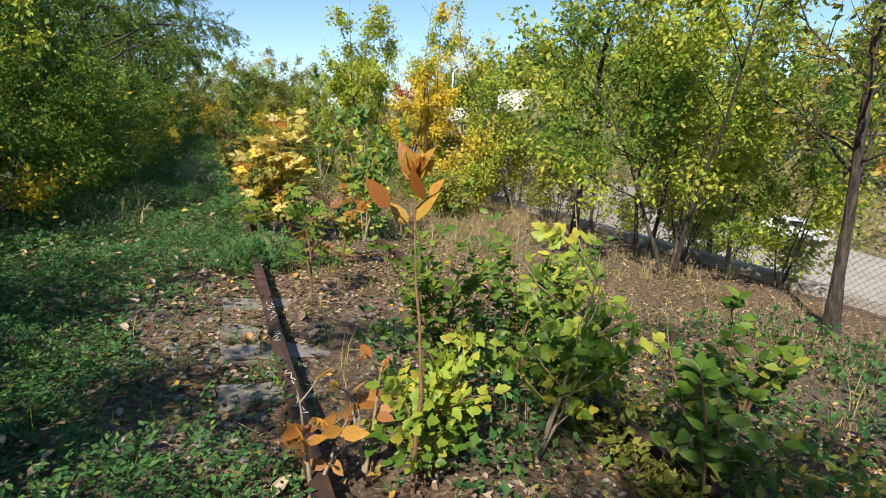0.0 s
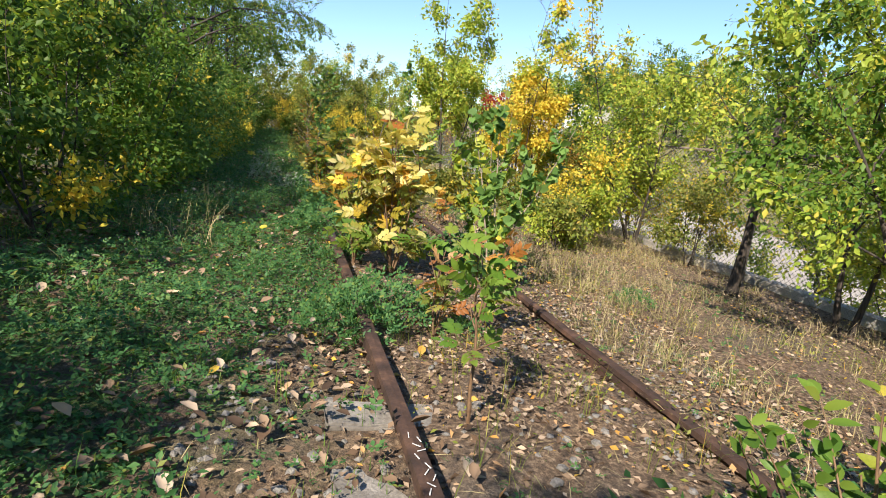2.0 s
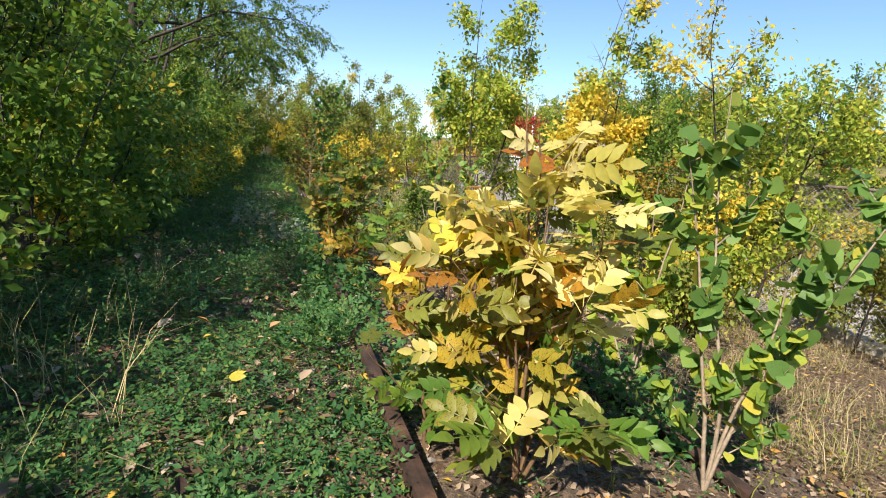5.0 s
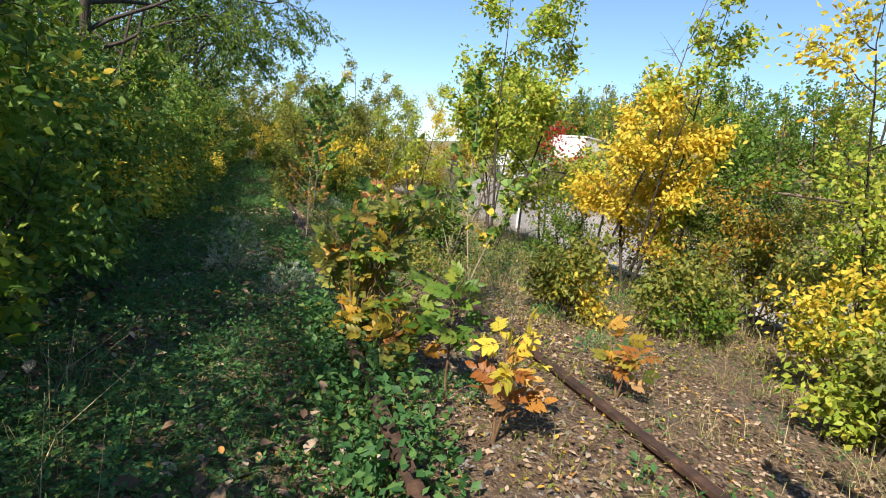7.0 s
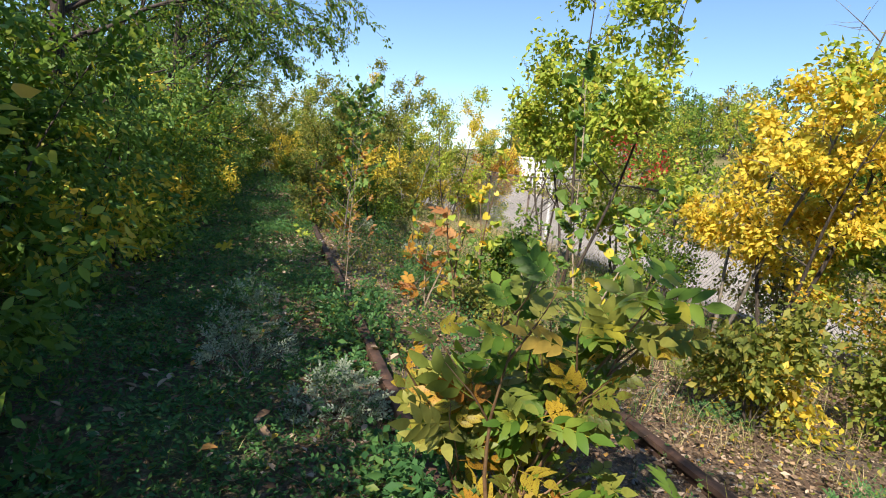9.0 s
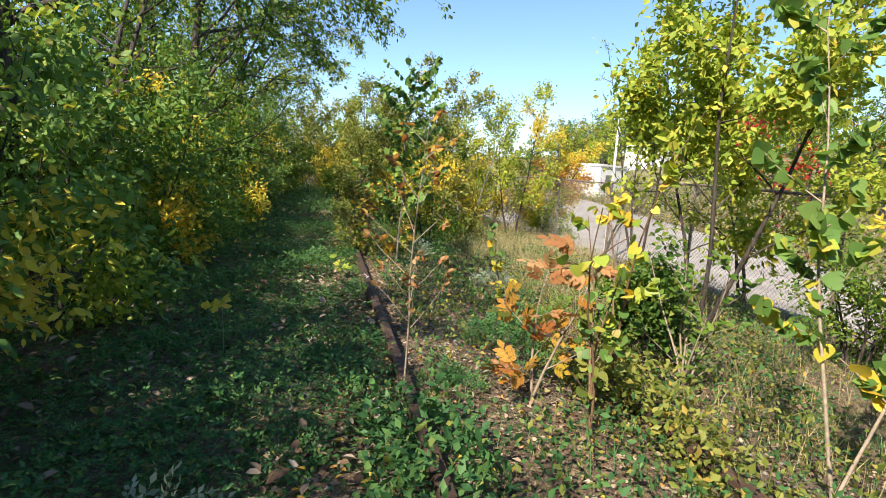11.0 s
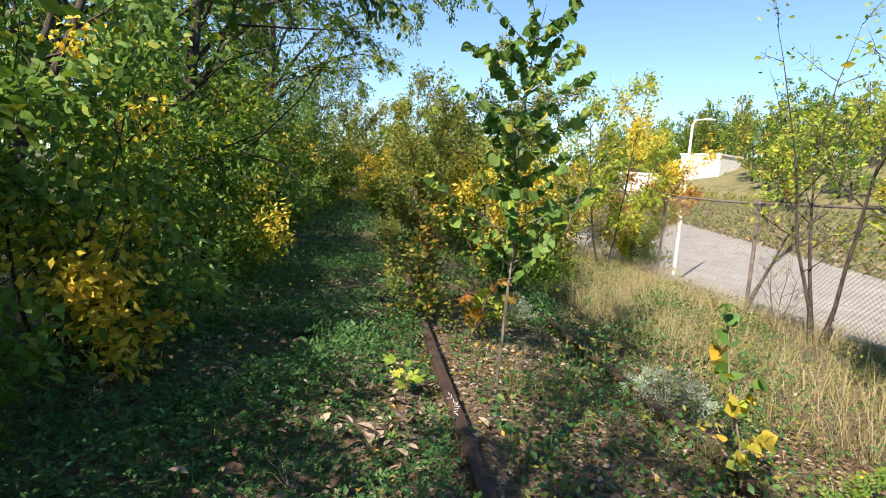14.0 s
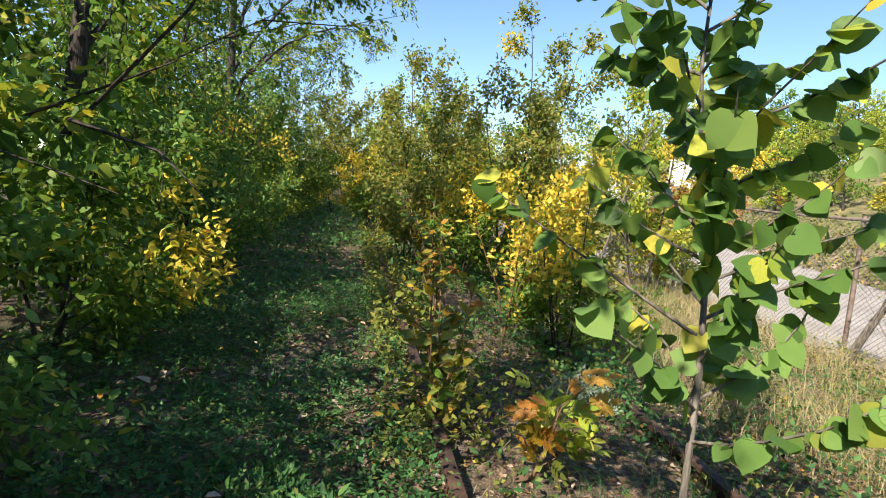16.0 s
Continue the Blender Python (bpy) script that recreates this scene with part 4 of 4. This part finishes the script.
sapling("seedling", "seedling with a few bright yellow leaves on the path", (-0.6, 17.75), 0.34, ["yellow"], 5, 0.16, "maple", 1, 0.08, 1, 42, M_TWIG, 0.7, top_tuft=4, stem_r=0.003)
sapling("seedling", "thin seedling with one yellow leaf", (-0.15, 9.9), 0.24, ["yellow"], 3, 0.07, "oval", 1, 0.06, 1, 43, M_TWIG, 0.7, top_tuft=3, stem_r=0.002)
sapling("ash_sapling", "small ash seedling with fresh green leaves", (0.25, 20.4), 0.3, ["mid", "lime"], 10, 0.13, "ash", 3, 0.12, 1, 44, M_TWIG, 0.3, stem_r=0.004)

# ---- fence on the bank's edge ----
FX, FTOP = 6.35, 1.42
fence = thing("chain_link_fence", 0, 0, 0, "sagging rusty chain-link fence along the edge of the bank", "fence")
wires = []
for d_ in (-1, 1):
    for y0 in np.arange(2, 46, 0.075):
        z0, z1 = -0.38, FTOP
        n = 12
        u = np.linspace(0, 1, n)
        yy = y0 + d_ * u * (z1 - z0)
        zz = z0 + u * (z1 - z0) + 0.03 * np.sin(yy * 0.9)
        xx = FX + 0.035 * np.sin(yy * 1.3) + 0.006 * d_ + 0.03 * np.sin(zz * 3 + yy)
        wires.append((np.stack([xx, yy, zz], 1), np.full(n, 0.0028)))
v, f = tubes(wires, 3)
hold("wire_mesh", soup("wire_mesh", v, [f], M_GALV), fence, "thin galvanised diamond mesh")
for y0 in np.arange(2.2, 47, 2.9):
    v, f = tubes([(np.array([(FX + 0.05, y0, lz(FX, y0) - 0.1), (FX + 0.06, y0 + 0.02, 0.5), (FX + 0.05, y0 + 0.03, FTOP + 0.03)]), np.array([0.03, 0.03, 0.03]))], 8)
    hold("post", soup("post", v, [f], M_FRUST), fence)
yy = np.arange(2, 47, 0.5)
v, f = tubes([(np.stack([np.full_like(yy, FX + 0.03), yy, FTOP + 0.03 * np.sin(yy * 0.9)], 1), np.full_like(yy, 0.021))], 8)
hold("top_rail", soup("top_rail", v, [f], M_FRUST), fence)

for y0 in np.arange(3, 46, 3.0):
    bm = bmesh.new()
    box(bm, 6.62, 6.85, y0, y0 + 2.97, -0.75, -0.33 - 0.01 * (y0 % 2), 0.02)
    kerb = part("kerb", bm, M_CONC, None)
    tagged(kerb, "weathered concrete kerb at the bank's edge", "kerb", kind="structure")

# ---- lamp, buildings, wooded hill ----
lamp = thing("street_lamp", 20.3, 50.3, lz(20.3, 50.3), "tall grey single-armed street lamp beside the road", "street lamp")
v, f = tubes([(np.array([(0, 0, 0), (0, 0, 5.5), (0, 0, 10.4)]), np.array([0.12, 0.1, 0.075]))], 10)
hold("pole", soup("pole", v, [f], M_WHITE), lamp)
v, f = tubes([(np.array([(0, 0, 10.35), (0.2, 0, 10.7), (0.8, 0, 10.8)]), np.array([0.06, 0.05, 0.04]))], 6)
arm = hold("arm", soup("arm", v, [f], M_WHITE), lamp)
bm = bmesh.new()
box(bm, 0.75, 1.5, -0.15, 0.15, 10.75, 10.87, 0.04)
part("lamp_head", bm, M_WHITE, arm)



def building(x, y, z, w, d, h, label):
    t = thing("building", x, y, z, label, "building", rz=28)
    bm = bmesh.new()
    box(bm, -w / 2, w / 2, -d / 2, d / 2, -4, h)
    part("wall", bm, M_WHITE, t)
    bm = bmesh.new()
    box(bm, -w / 2 - 0.2, w / 2 + 0.2, -d / 2 - 0.2, d / 2 + 0.2, h + 0.004, h + 0.35)
    part("roof", bm, M_WHITE, t)
    bm = bmesh.new()
    box(bm, -w * 0.3, -w * 0.05, -d / 2 - 0.06, -d / 2 - 0.005, 0.2, 2.6)
    part("door", bm, M_GALV, t)


building(47, 104, 0.5, 8, 7, 4.0, "low white flat-roofed building")
building(67, 118, 4.0, 9, 8, 5.6, "white boxy building among trees")


def car(x, y, rz, label):
    t = thing("car", x, y, lz(x, y) + 0.07, label, "car", rz=rz)
    bm = bmesh.new()
    side = [(-2.1, 0.35), (-2.15, 0.8), (-1.95, 1.02), (-1.2, 1.1), (-0.55, 1.55), (1.2, 1.6), (1.95, 1.1), (2.1, 0.9), (2.12, 0.35)]
    a_ = [bm.verts.new((-0.85 if 0.3 < z < 1.2 else -0.68, yy_, z)) for yy_, z in side]
    b_ = [bm.verts.new((0.85 if 0.3 < z < 1.2 else 0.68, yy_, z)) for yy_, z in side]
    bm.faces.new(a_)
    bm.faces.new(b_[::-1])
    for k in range(len(side)):
        bm.faces.new((a_[k], b_[k], b_[(k + 1) % len(side)], a_[(k + 1) % len(side)]))
    bmesh.ops.recalc_face_normals(bm, faces=bm.faces)
    part("body", bm, M_CARW, t)
    for s in (-1, 1):
        for y0, y1 in ((-0.75, 0.15), (0.25, 1.2)):
            bm = bmesh.new()
            p_ = [bm.verts.new((s * (0.86 if z < 1.2 else 0.735), yy_, z)) for yy_, z in ((y0 - 0.25 * (y0 < 0), 1.12), (y1, 1.12), (y1, 1.48), (y0 + 0.1, 1.48))]
            bm.faces.new(p_)
            bmesh.ops.solidify(bm, geom=bm.faces[:], thickness=0.02)
            part("side_window", bm, M_DARK, t)
        for yw in (-1.3, 1.3):
            bm = bmesh.new()
            bmesh.ops.create_cone(bm, cap_ends=True, segments=20, radius1=0.34, radius2=0.34, depth=0.22, matrix=pose(s * 0.78, yw, 0.34, 0, 90, 0))
            w_ = part("wheel", bm, M_DARK, t)
            bm = bmesh.new()
            bmesh.ops.create_cone(bm, cap_ends=True, segments=16, radius1=0.2, radius2=0.18, depth=0.03, matrix=pose(s * 0.9, yw, 0.34, 0, 90, 0))
            part("rim", bm, M_GALV, w_)
    for s in (-0.6, 0.6):
        bm = bmesh.new()
        box(bm, s - 0.14, s + 0.14, -2.17, -2.12, 0.75, 0.92, 0.02)
        part("headlight", bm, M_GALV, t)


car(38.0, 28.7, 10, "white hatchback car driving on the pale road")

protos = []
for k, (col, ex) in enumerate((("mid", None), ("olive", ("yellow", 0.2)), ("deep", None), ("mid", ("rusty", 0.15)), ("lime", None))):
    protos.append(grow_tree("hill_tree", "rounded autumn tree on the wooded hillside", "tree", (70 + 7 * k, 118 + 9 * k), 10, 3.4, 1000, col, 0.47, stems=1, branches=16, crown_from=0.05, trunk_r=0.2, seed=500 + k, extra=ex, twigs=1, group="hillside trees", joined=True))
rng = np.random.RandomState(77)
spots2 = []
for k in range(150):
    x, y = rng.uniform(52, 88), rng.uniform(16, 165)
    near_b = any(math.hypot(x - bx, y - by) < 9 or (abs(math.atan2(x, y - 15) - math.atan2(bx, by - 15)) < 0.045 and math.hypot(x, y) < math.hypot(bx, by)) for bx, by in ((47, 104), (67, 118)))
    if not near_b:
        spots2.append((x, y, rng.uniform(0.8, 1.3)))
for k in range(50):
    x, y = rng.uniform(66, 112), rng.uniform(105, 190)
    if math.hypot(x - 67, y - 118) > 10:
        spots2.append((x, y, rng.uniform(0.9, 1.4)))
for k in range(26):
    spots2.append((rng.uniform(-30, 46), rng.uniform(95, 190), rng.uniform(0.6, 0.9)))
for k in range(8):
    spots2.append((rng.uniform(-14, -9), 2 + k * 7, rng.uniform(0.55, 0.8)))
for k, (x, y, s) in enumerate(spots2):
    o = copy_thing(protos[k % 5], pose(x, y, lz(x, y) - 0.1, 0, 0, rng.uniform(0, 360)))
    o.scale = (s, s, s * rng.uniform(0.85, 1.15))

# ---- sleepers ----
rng = np.random.RandomState(5)
for k, y0 in enumerate(np.arange(3.3, 27, 0.465)):
    bm = bmesh.new()
    box(bm, -1.1, 1.1, -0.11, 0.11, -0.16, 0.0, 0.012)
    for v_ in bm.verts:
        v_.co += Vector(rng.normal(0, 0.004, 3))
    xm = 1.28 + rng.uniform(-0.03, 0.03)
    t = part("railway_sleeper", bm, M_TIE, None)
    tagged(t, "grey weathered wooden railway sleeper sunk in the ballast", "railway sleeper", "sleepers of the track")
    t.matrix_world = pose(xm, y0 + rng.uniform(-0.03, 0.03), (TOP_L + TOP_R) / 2 - (0.115 if 5.2 < y0 < 7.2 else 0.17) + rng.uniform(-0.02, 0.012), 0, 5.3, rng.uniform(-2, 2))

# white scrawls on the rail's head
rng = np.random.RandomState(8)
for y0 in (5.15, 5.45, 6.0, 6.35, 6.55, 20.0, 20.15):
    for k in range(5):
        bm = bmesh.new()
        box(bm, -0.002, 0.002, -0.018, 0.018, 0, 0.0015)
        o = part("scrawl", bm, M_PAINT, rail_left)
        o.matrix_basis = pose(RAIL_L + rng.uniform(-0.018, 0.018), y0 + 0.035 * k, TOP_L + 0.004, 0, 0, rng.uniform(-80, 80))

# ---- ground cover ----
SHAPES["clover"] = pinnate(2, RHOMB, 0.38, 0.5)


def cover(name, label, category, n, xr, yr, mat, size, shape, seed, height=0.06, dens=None, updir=0.8, flat=0.8, side=0.7):
    rng = np.random.RandomState(seed)
    x, y = rng.uniform(*xr, n), rng.uniform(*yr, n)
    c = np.sin(1.9 * x + seed) * np.cos(1.5 * y + 2 * seed) + 0.6 * np.sin(4.3 * x - 3.1 * y + seed) + rng.normal(0, 0.4, n)
    if dens is not None:
        ok = c > dens
        if category == "ground plants":
            # the worn patch with bare sleeper ends carries few plants
            ok &= (rng.uniform(0, 1, n) < 0.12) | (np.hypot((x - 0.2) / 0.5, (y - 6.5) / 1.3) > 1 + 0.25 * np.sin(5 * y + 3 * x))
        x, y, c = x[ok], y[ok], c[ok]
    m = len(x)
    lift = np.clip(c + 0.5, 0.1, 1.6)
    pos = np.stack([x, y, land(x, y) + rng.uniform(0, 1, m) * height * lift], 1)
    dr = np.stack([rng.normal(0, side, m), rng.normal(0, side, m), rng.uniform(-0.2, 1, m) * updir], 1)
    v, f = scatter(shape, pos, dr, size * rng.uniform(0.5, 1.25, m), rng, flat, UPWARD)
    return tagged(hold(name, soup(name, v, [f], LEAF[mat])), label, category, kind="stuff")


cover("ground_plants", "low green creeping plants covering the shaded path", "ground plants", 25000, (-1.9, 0.45), (3.0, 26), "herb", 0.08, "clover", 41, 0.15, -0.9)
cover("ground_plants", "low leafy weeds among the grass of the path", "ground plants", 130000, (-2.2, 0.5), (2.5, 27), "herb", 0.036, "rhomb", 42, 0.13, -0.55)
cover("ground_plants", "patches of green weeds between and beside the rails", "ground plants", 9000, (0.5, 5.0), (2.5, 24), "herb", 0.055, "clover", 43, 0.1, 0.1)
cover("ground_plants", "small weeds scattered in the dry litter", "ground plants", 40000, (0.5, 6.0), (2.5, 34), "olive", 0.03, "rhomb", 46, 0.09, 0.1)
cover("ground_plants", "ferny green weeds on the dappled path", "ground plants", 5000, (-1.8, 0.4), (3.5, 13), "herb", 0.085, "clover", 58, 0.16, -0.5)
cover("ground_plants", "knee-low grey-green weeds over the old track", "ground plants", 36000, (0.7, 6.0), (15.5, 30), "herb", 0.05, "rhomb", 59, 0.2, -0.2, 1.0, 0.6)
cover("ground_plants", "tawny seed heads and weeds over the old track", "ground plants", 26000, (0.7, 6.0), (13, 30), "olive", 0.045, "rhomb", 60, 0.24, 0.0, 1.2, 0.6)
cover("ground_plants", "green weeds over the far end of the path", "ground plants", 26000, (-2.6, 3.5), (26, 50), "herb", 0.09, "rhomb", 61, 0.25, -0.7, 1.0, 0.6)
cover("verge_brush", "brown and olive weeds on the verge beyond the road", "weeds", 16000, (41, 56), (18, 120), "olive", 0.42, "rhomb", 62, 1.1, -0.6, 1.0, 0.5)
cover("verge_brush", "dry tawny weeds along the far side of the road", "weeds", 9000, (40, 52), (18, 120), "litter", 0.4, "rhomb", 63, 0.8, -0.4, 1.0, 0.5)
cover("fallen_leaves", "dry brown fallen leaves strewn over the ground", "fallen leaves", 40000, (0.0, 3.3), (2.8, 24), "litter", 0.046, "rhomb", 44, 0.03, -0.9, 0.35, 0.6, 1.0)
cover("fallen_leaves", "large curled pale brown leaves lying on the path", "fallen leaves", 900, (-1.6, 0.9), (3, 24), "litter", 0.085, "curl", 64, 0.12, -0.3, 0.1, 0.85, 1.0)
cover("fallen_leaves", "dry pale leaf litter on the sunny bank", "fallen leaves", 65000, (2.0, 6.5), (3, 34), "litter", 0.036, "rhomb", 47, 0.03, -0.9, 0.35, 0.6, 1.0)
cover("fallen_leaves", "brown and yellow fallen leaves on the green path", "fallen leaves", 8000, (-2.4, 0.4), (3, 30), "litter", 0.055, "curl", 45, 0.09, -0.2, 0.1, 0.85, 1.0)

cover("twig_litter", "thin dead twigs and stalks lying on the ground", "twigs", 16000, (-0.6, 6.0), (2.8, 30), "straw", 0.11, "stick", 48, 0.05, -0.8, 0.15, 0.8, 1.0)
for k, (x0, y0, y1, n, hh) in enumerate(((RAIL_L, 9.9, 16.8, 3600, 0.24), (RAIL_L, 22.0, 34.0, 3600, 0.26), (RAIL_R, 9.5, 11.7, 900, 0.2), (RAIL_R, 15.0, 19.3, 2000, 0.24), (RAIL_R, 22.4, 34.0, 3000, 0.26), (RAIL_R, 2.8, 5.9, 1600, 0.24))):
    cover("ground_plants", "weeds grown over the rail", "ground plants", n * 2, (x0 - 0.3, x0 + 0.3), (y0, y1), ("herb", "olive")[k % 2], 0.06, "rhomb", 80 + k, hh, -0.5, 1.0, 0.6)
cover("ground_plants", "shaded weeds on the bank beside the rail", "ground plants", 9000, (1.0, 4.6), (2.8, 6.2), "herb", 0.06, "rhomb", 49, 0.2, -0.2, 1.0, 0.6)


def blades(name, label, n, xr, yr, mat, length, seed, dens, bend=0.5):
    """Tufts of thin bending grass blades."""
    rng = np.random.RandomState(seed)
    x, y = rng.uniform(*xr, n), rng.uniform(*yr, n)
    c = np.sin(1.3 * x + seed) * np.cos(0.9 * y + seed) + 0.7 * np.sin(3.7 * x + 2.9 * y) + rng.normal(0, 0.3, n)
    x, y = x[c > dens], y[c > dens]
    x, y = np.repeat(x, 5) + rng.normal(0, 0.03, len(x) * 5), np.repeat(y, 5) + rng.normal(0, 0.03, len(y) * 5)
    m = len(x)
    az, ln, w = rng.uniform(0, 2 * np.pi, m), length * rng.uniform(0.3, 1.25, m) ** 1.3, rng.uniform(0.0008, 0.0022, m)
    b = bend * rng.uniform(0.2, 1.3, m)
    vs = []
    for u in (0, 0.5, 1.0):
        ox, oz = ln * b * u * u * 0.8, ln * (u - 0.25 * b * u * u)
        c0 = np.stack([x + np.cos(az) * ox, y + np.sin(az) * ox, land(x, y) - 0.01 + oz], 1)
        sd = np.stack([-np.sin(az), np.cos(az), np.zeros(m)], 1) * (w * (1.0 if u < 0.9 else 0.25))[:, None]
        vs += [c0 - sd, c0 + sd]
    v = np.stack(vs, 1).reshape(-1, 3)
    o = (np.arange(m) * 6)[:, None]
    f = np.concatenate([o + np.array([[0, 1, 3, 2]]), o + np.array([[2, 3, 5, 4]])])
    return tagged(hold(name, soup(name, v, [f], LEAF[mat])), label, "grass", kind="stuff")


blades("dry_grass", "tall dry straw-coloured grass on the sunny bank", 5200, (2.6, 6.9), (7.5, 34), "straw", 0.26, 51, 0.05, 1.4)
blades("dry_grass", "thin dry grass on the sunny bank beside the rail", 1500, (2.3, 6.0), (4.5, 10.5), "straw", 0.2, 65, 0.1, 1.3)
blades("grass", "green grass blades on the shaded path", 3000, (-2.4, 0.5), (2.5, 34), "mid", 0.15, 52, -0.4, 0.9)
blades("dry_grass", "dry grass stalks beside the thicket", 170, (-1.5, -0.5), (7, 13), "straw", 0.42, 53, 0.4, 1.1)
blades("grass", "grass tufts between the rails", 4200, (0.6, 5.0), (2.5, 34), "olive", 0.2, 54, 0.2, 0.8)
blades("grass", "rank green and tawny grass along the fence", 8000, (2.8, 7.2), (20, 34), "straw", 0.42, 55, -0.3, 1.4)
blades("grass", "pale green grass overgrowing the old track", 3000, (0.7, 6.0), (14.5, 30), "herb", 0.24, 56, -0.4, 1.3)
blades("dry_grass", "thin tawny grass among the weeds", 2600, (2.2, 6.2), (10, 30), "straw", 0.24, 57, -0.2, 1.4)


def weed_clump(x, y, r, h, mat, size, n, seed, shape="clover", label="clump of ferny green weed"):
    rng = np.random.RandomState(seed)
    a, u = rng.uniform(0, 2 * np.pi, n), np.sqrt(rng.uniform(0, 1, n))
    px_, py_ = np.cos(a) * u * r, np.sin(a) * u * r
    pos = np.stack([px_, py_, rng.uniform(0.15, 1, n) * h * (1 - 0.7 * u * u)], 1)
    dr = np.stack([px_ / r * 0.8 + rng.normal(0, 0.4, n), py_ / r * 0.8 + rng.normal(0, 0.4, n), rng.uniform(0.1, 1.0, n)], 1)
    v, f = scatter(shape, pos, dr, size * rng.uniform(0.6, 1.2, n), rng, 0.8)
    t = thing("weed_clump", x, y, lz(x, y), label, "weed", "weed clumps")
    hold("leaves", soup("leaves", v, [f], LEAF[mat]), t)
    st = [(np.array([(0, 0, -0.01), (px_[k] * 0.5, py_[k] * 0.5, pos[k, 2] * 0.7), tuple(pos[k])]), np.array([0.003, 0.002, 0.001])) for k in range(0, n, max(1, n // 9))]
    v, f = tubes(st, 3)
    tagged(hold("stalk", soup("stalk", v, [f], M_TWIG), t), kind="stuff")


weed_clump(0.42, 8.05, 0.3, 0.32, "herb", 0.09, 300, 700)
weed_clump(0.68, 8.35, 0.32, 0.34, "herb", 0.1, 320, 701)
weed_clump(0.35, 10.9, 0.3, 0.3, "herb", 0.09, 260, 702)
weed_clump(0.2, 14.6, 0.25, 0.3, "sage", 0.07, 240, 703, label="clump of silvery grey-green wormwood")
weed_clump(-0.28, 15.1, 0.26, 0.62, "sage", 0.06, 420, 704, label="leaning clump of silvery wormwood")
weed_clump(2.2, 20.7, 0.3, 0.32, "sage", 0.08, 240, 705, label="clump of grey-green wormwood beside the rail")
weed_clump(2.6, 19.2, 0.35, 0.34, "mid", 0.08, 260, 706)
weed_clump(1.6, 22.8, 0.22, 0.28, "sage", 0.07, 200, 707, label="small clump of grey-green wormwood")
weed_clump(1.5, 18.2, 0.3, 0.3, "herb", 0.09, 240, 708)
rng = np.random.RandomState(71)
for k in range(46):
    weed_clump(rng.uniform(-1.6, 0.1) if k % 3 else rng.uniform(0.45, 3.5), rng.uniform(4.0, 26), rng.uniform(0.1, 0.22), rng.uniform(0.1, 0.24), "herb", 0.06, 90, 720 + k,
               ("clover", "lance", "clover")[k % 3], ("low clump of leafy green weed", "clump of narrow-leaved green weed")[k % 3 == 1])

# ---- ballast stones ----
STONES = []
for k in range(5):
    rng = np.random.RandomState(60 + k)
    bm = bmesh.new()
    bmesh.ops.create_icosphere(bm, subdivisions=1, radius=1)
    for v_ in bm.verts:
        v_.co = Vector((v_.co.x * 1.2, v_.co.y, v_.co.z * 0.7)) * rng.uniform(0.75, 1.15)
    me = bpy.data.meshes.new("stone")
    bm.to_mesh(me)
    bm.free()
    me.materials.append(M_STONE)
    STONES.append(me)
rng = np.random.RandomState(67)
n = 7000
sx, sy = rng.uniform(-0.4, 3.0, n), rng.uniform(3, 26, n)
ok = np.sin(1.7 * sx + 3) * np.cos(0.8 * sy) + rng.normal(0, 0.5, n) > -0.1
sx, sy = sx[ok], sy[ok]
n = len(sx)
octa = np.array([(1.2, 0, 0), (0, 1, 0), (-1.1, 0.1, 0), (0.1, -0.9, 0), (0.2, 0.1, 0.7), (0, 0, -0.6)])
of = np.array([(0, 1, 4), (1, 2, 4), (2, 3, 4), (3, 0, 4), (1, 0, 5), (2, 1, 5), (3, 2, 5), (0, 3, 5)])
sz = rng.uniform(0.006, 0.022, n)
ang = rng.uniform(0, 6.28, n)
ca, sa = np.cos(ang), np.sin(ang)
rot = np.stack([np.stack([ca, -sa, 0 * ca], 1), np.stack([sa, ca, 0 * ca], 1), np.stack([0 * ca, 0 * ca, 1 + 0 * ca], 1)], 1) * sz[:, None, None]
sv = np.einsum("nij,kj->nki", rot, octa * 1.0) + np.stack([sx, sy, land(sx, sy) + sz * 0.3], 1)[:, None]
tagged(hold("gravel", soup("gravel", sv.reshape(-1, 3), [(of[None] + (np.arange(n) * 6)[:, None, None]).reshape(-1, 3)], M_STONE, False)), "grey gravel scattered between and beside the rails", "gravel", kind="stuff")
ballast = thing("ballast", 0, 0, 0, "grey crushed-stone railway ballast", "ballast", kind="stuff")
rng = np.random.RandomState(66)
for k in range(300):
    x, y = rng.uniform(-0.35, 0.45), rng.uniform(4.2, 7.6)
    if k > 200:
        x, y = rng.uniform(0.7, 1.9), rng.uniform(5.5, 9.0)
    s = rng.uniform(0.012, 0.03)
    o = new("stone", STONES[k % 5])
    o.parent = ballast
    o.matrix_basis = pose(x, y, lz(x, y) + s * 0.25, rng.uniform(0, 40), rng.uniform(0, 40), rng.uniform(0, 360)) @ Matrix.Scale(s, 4)
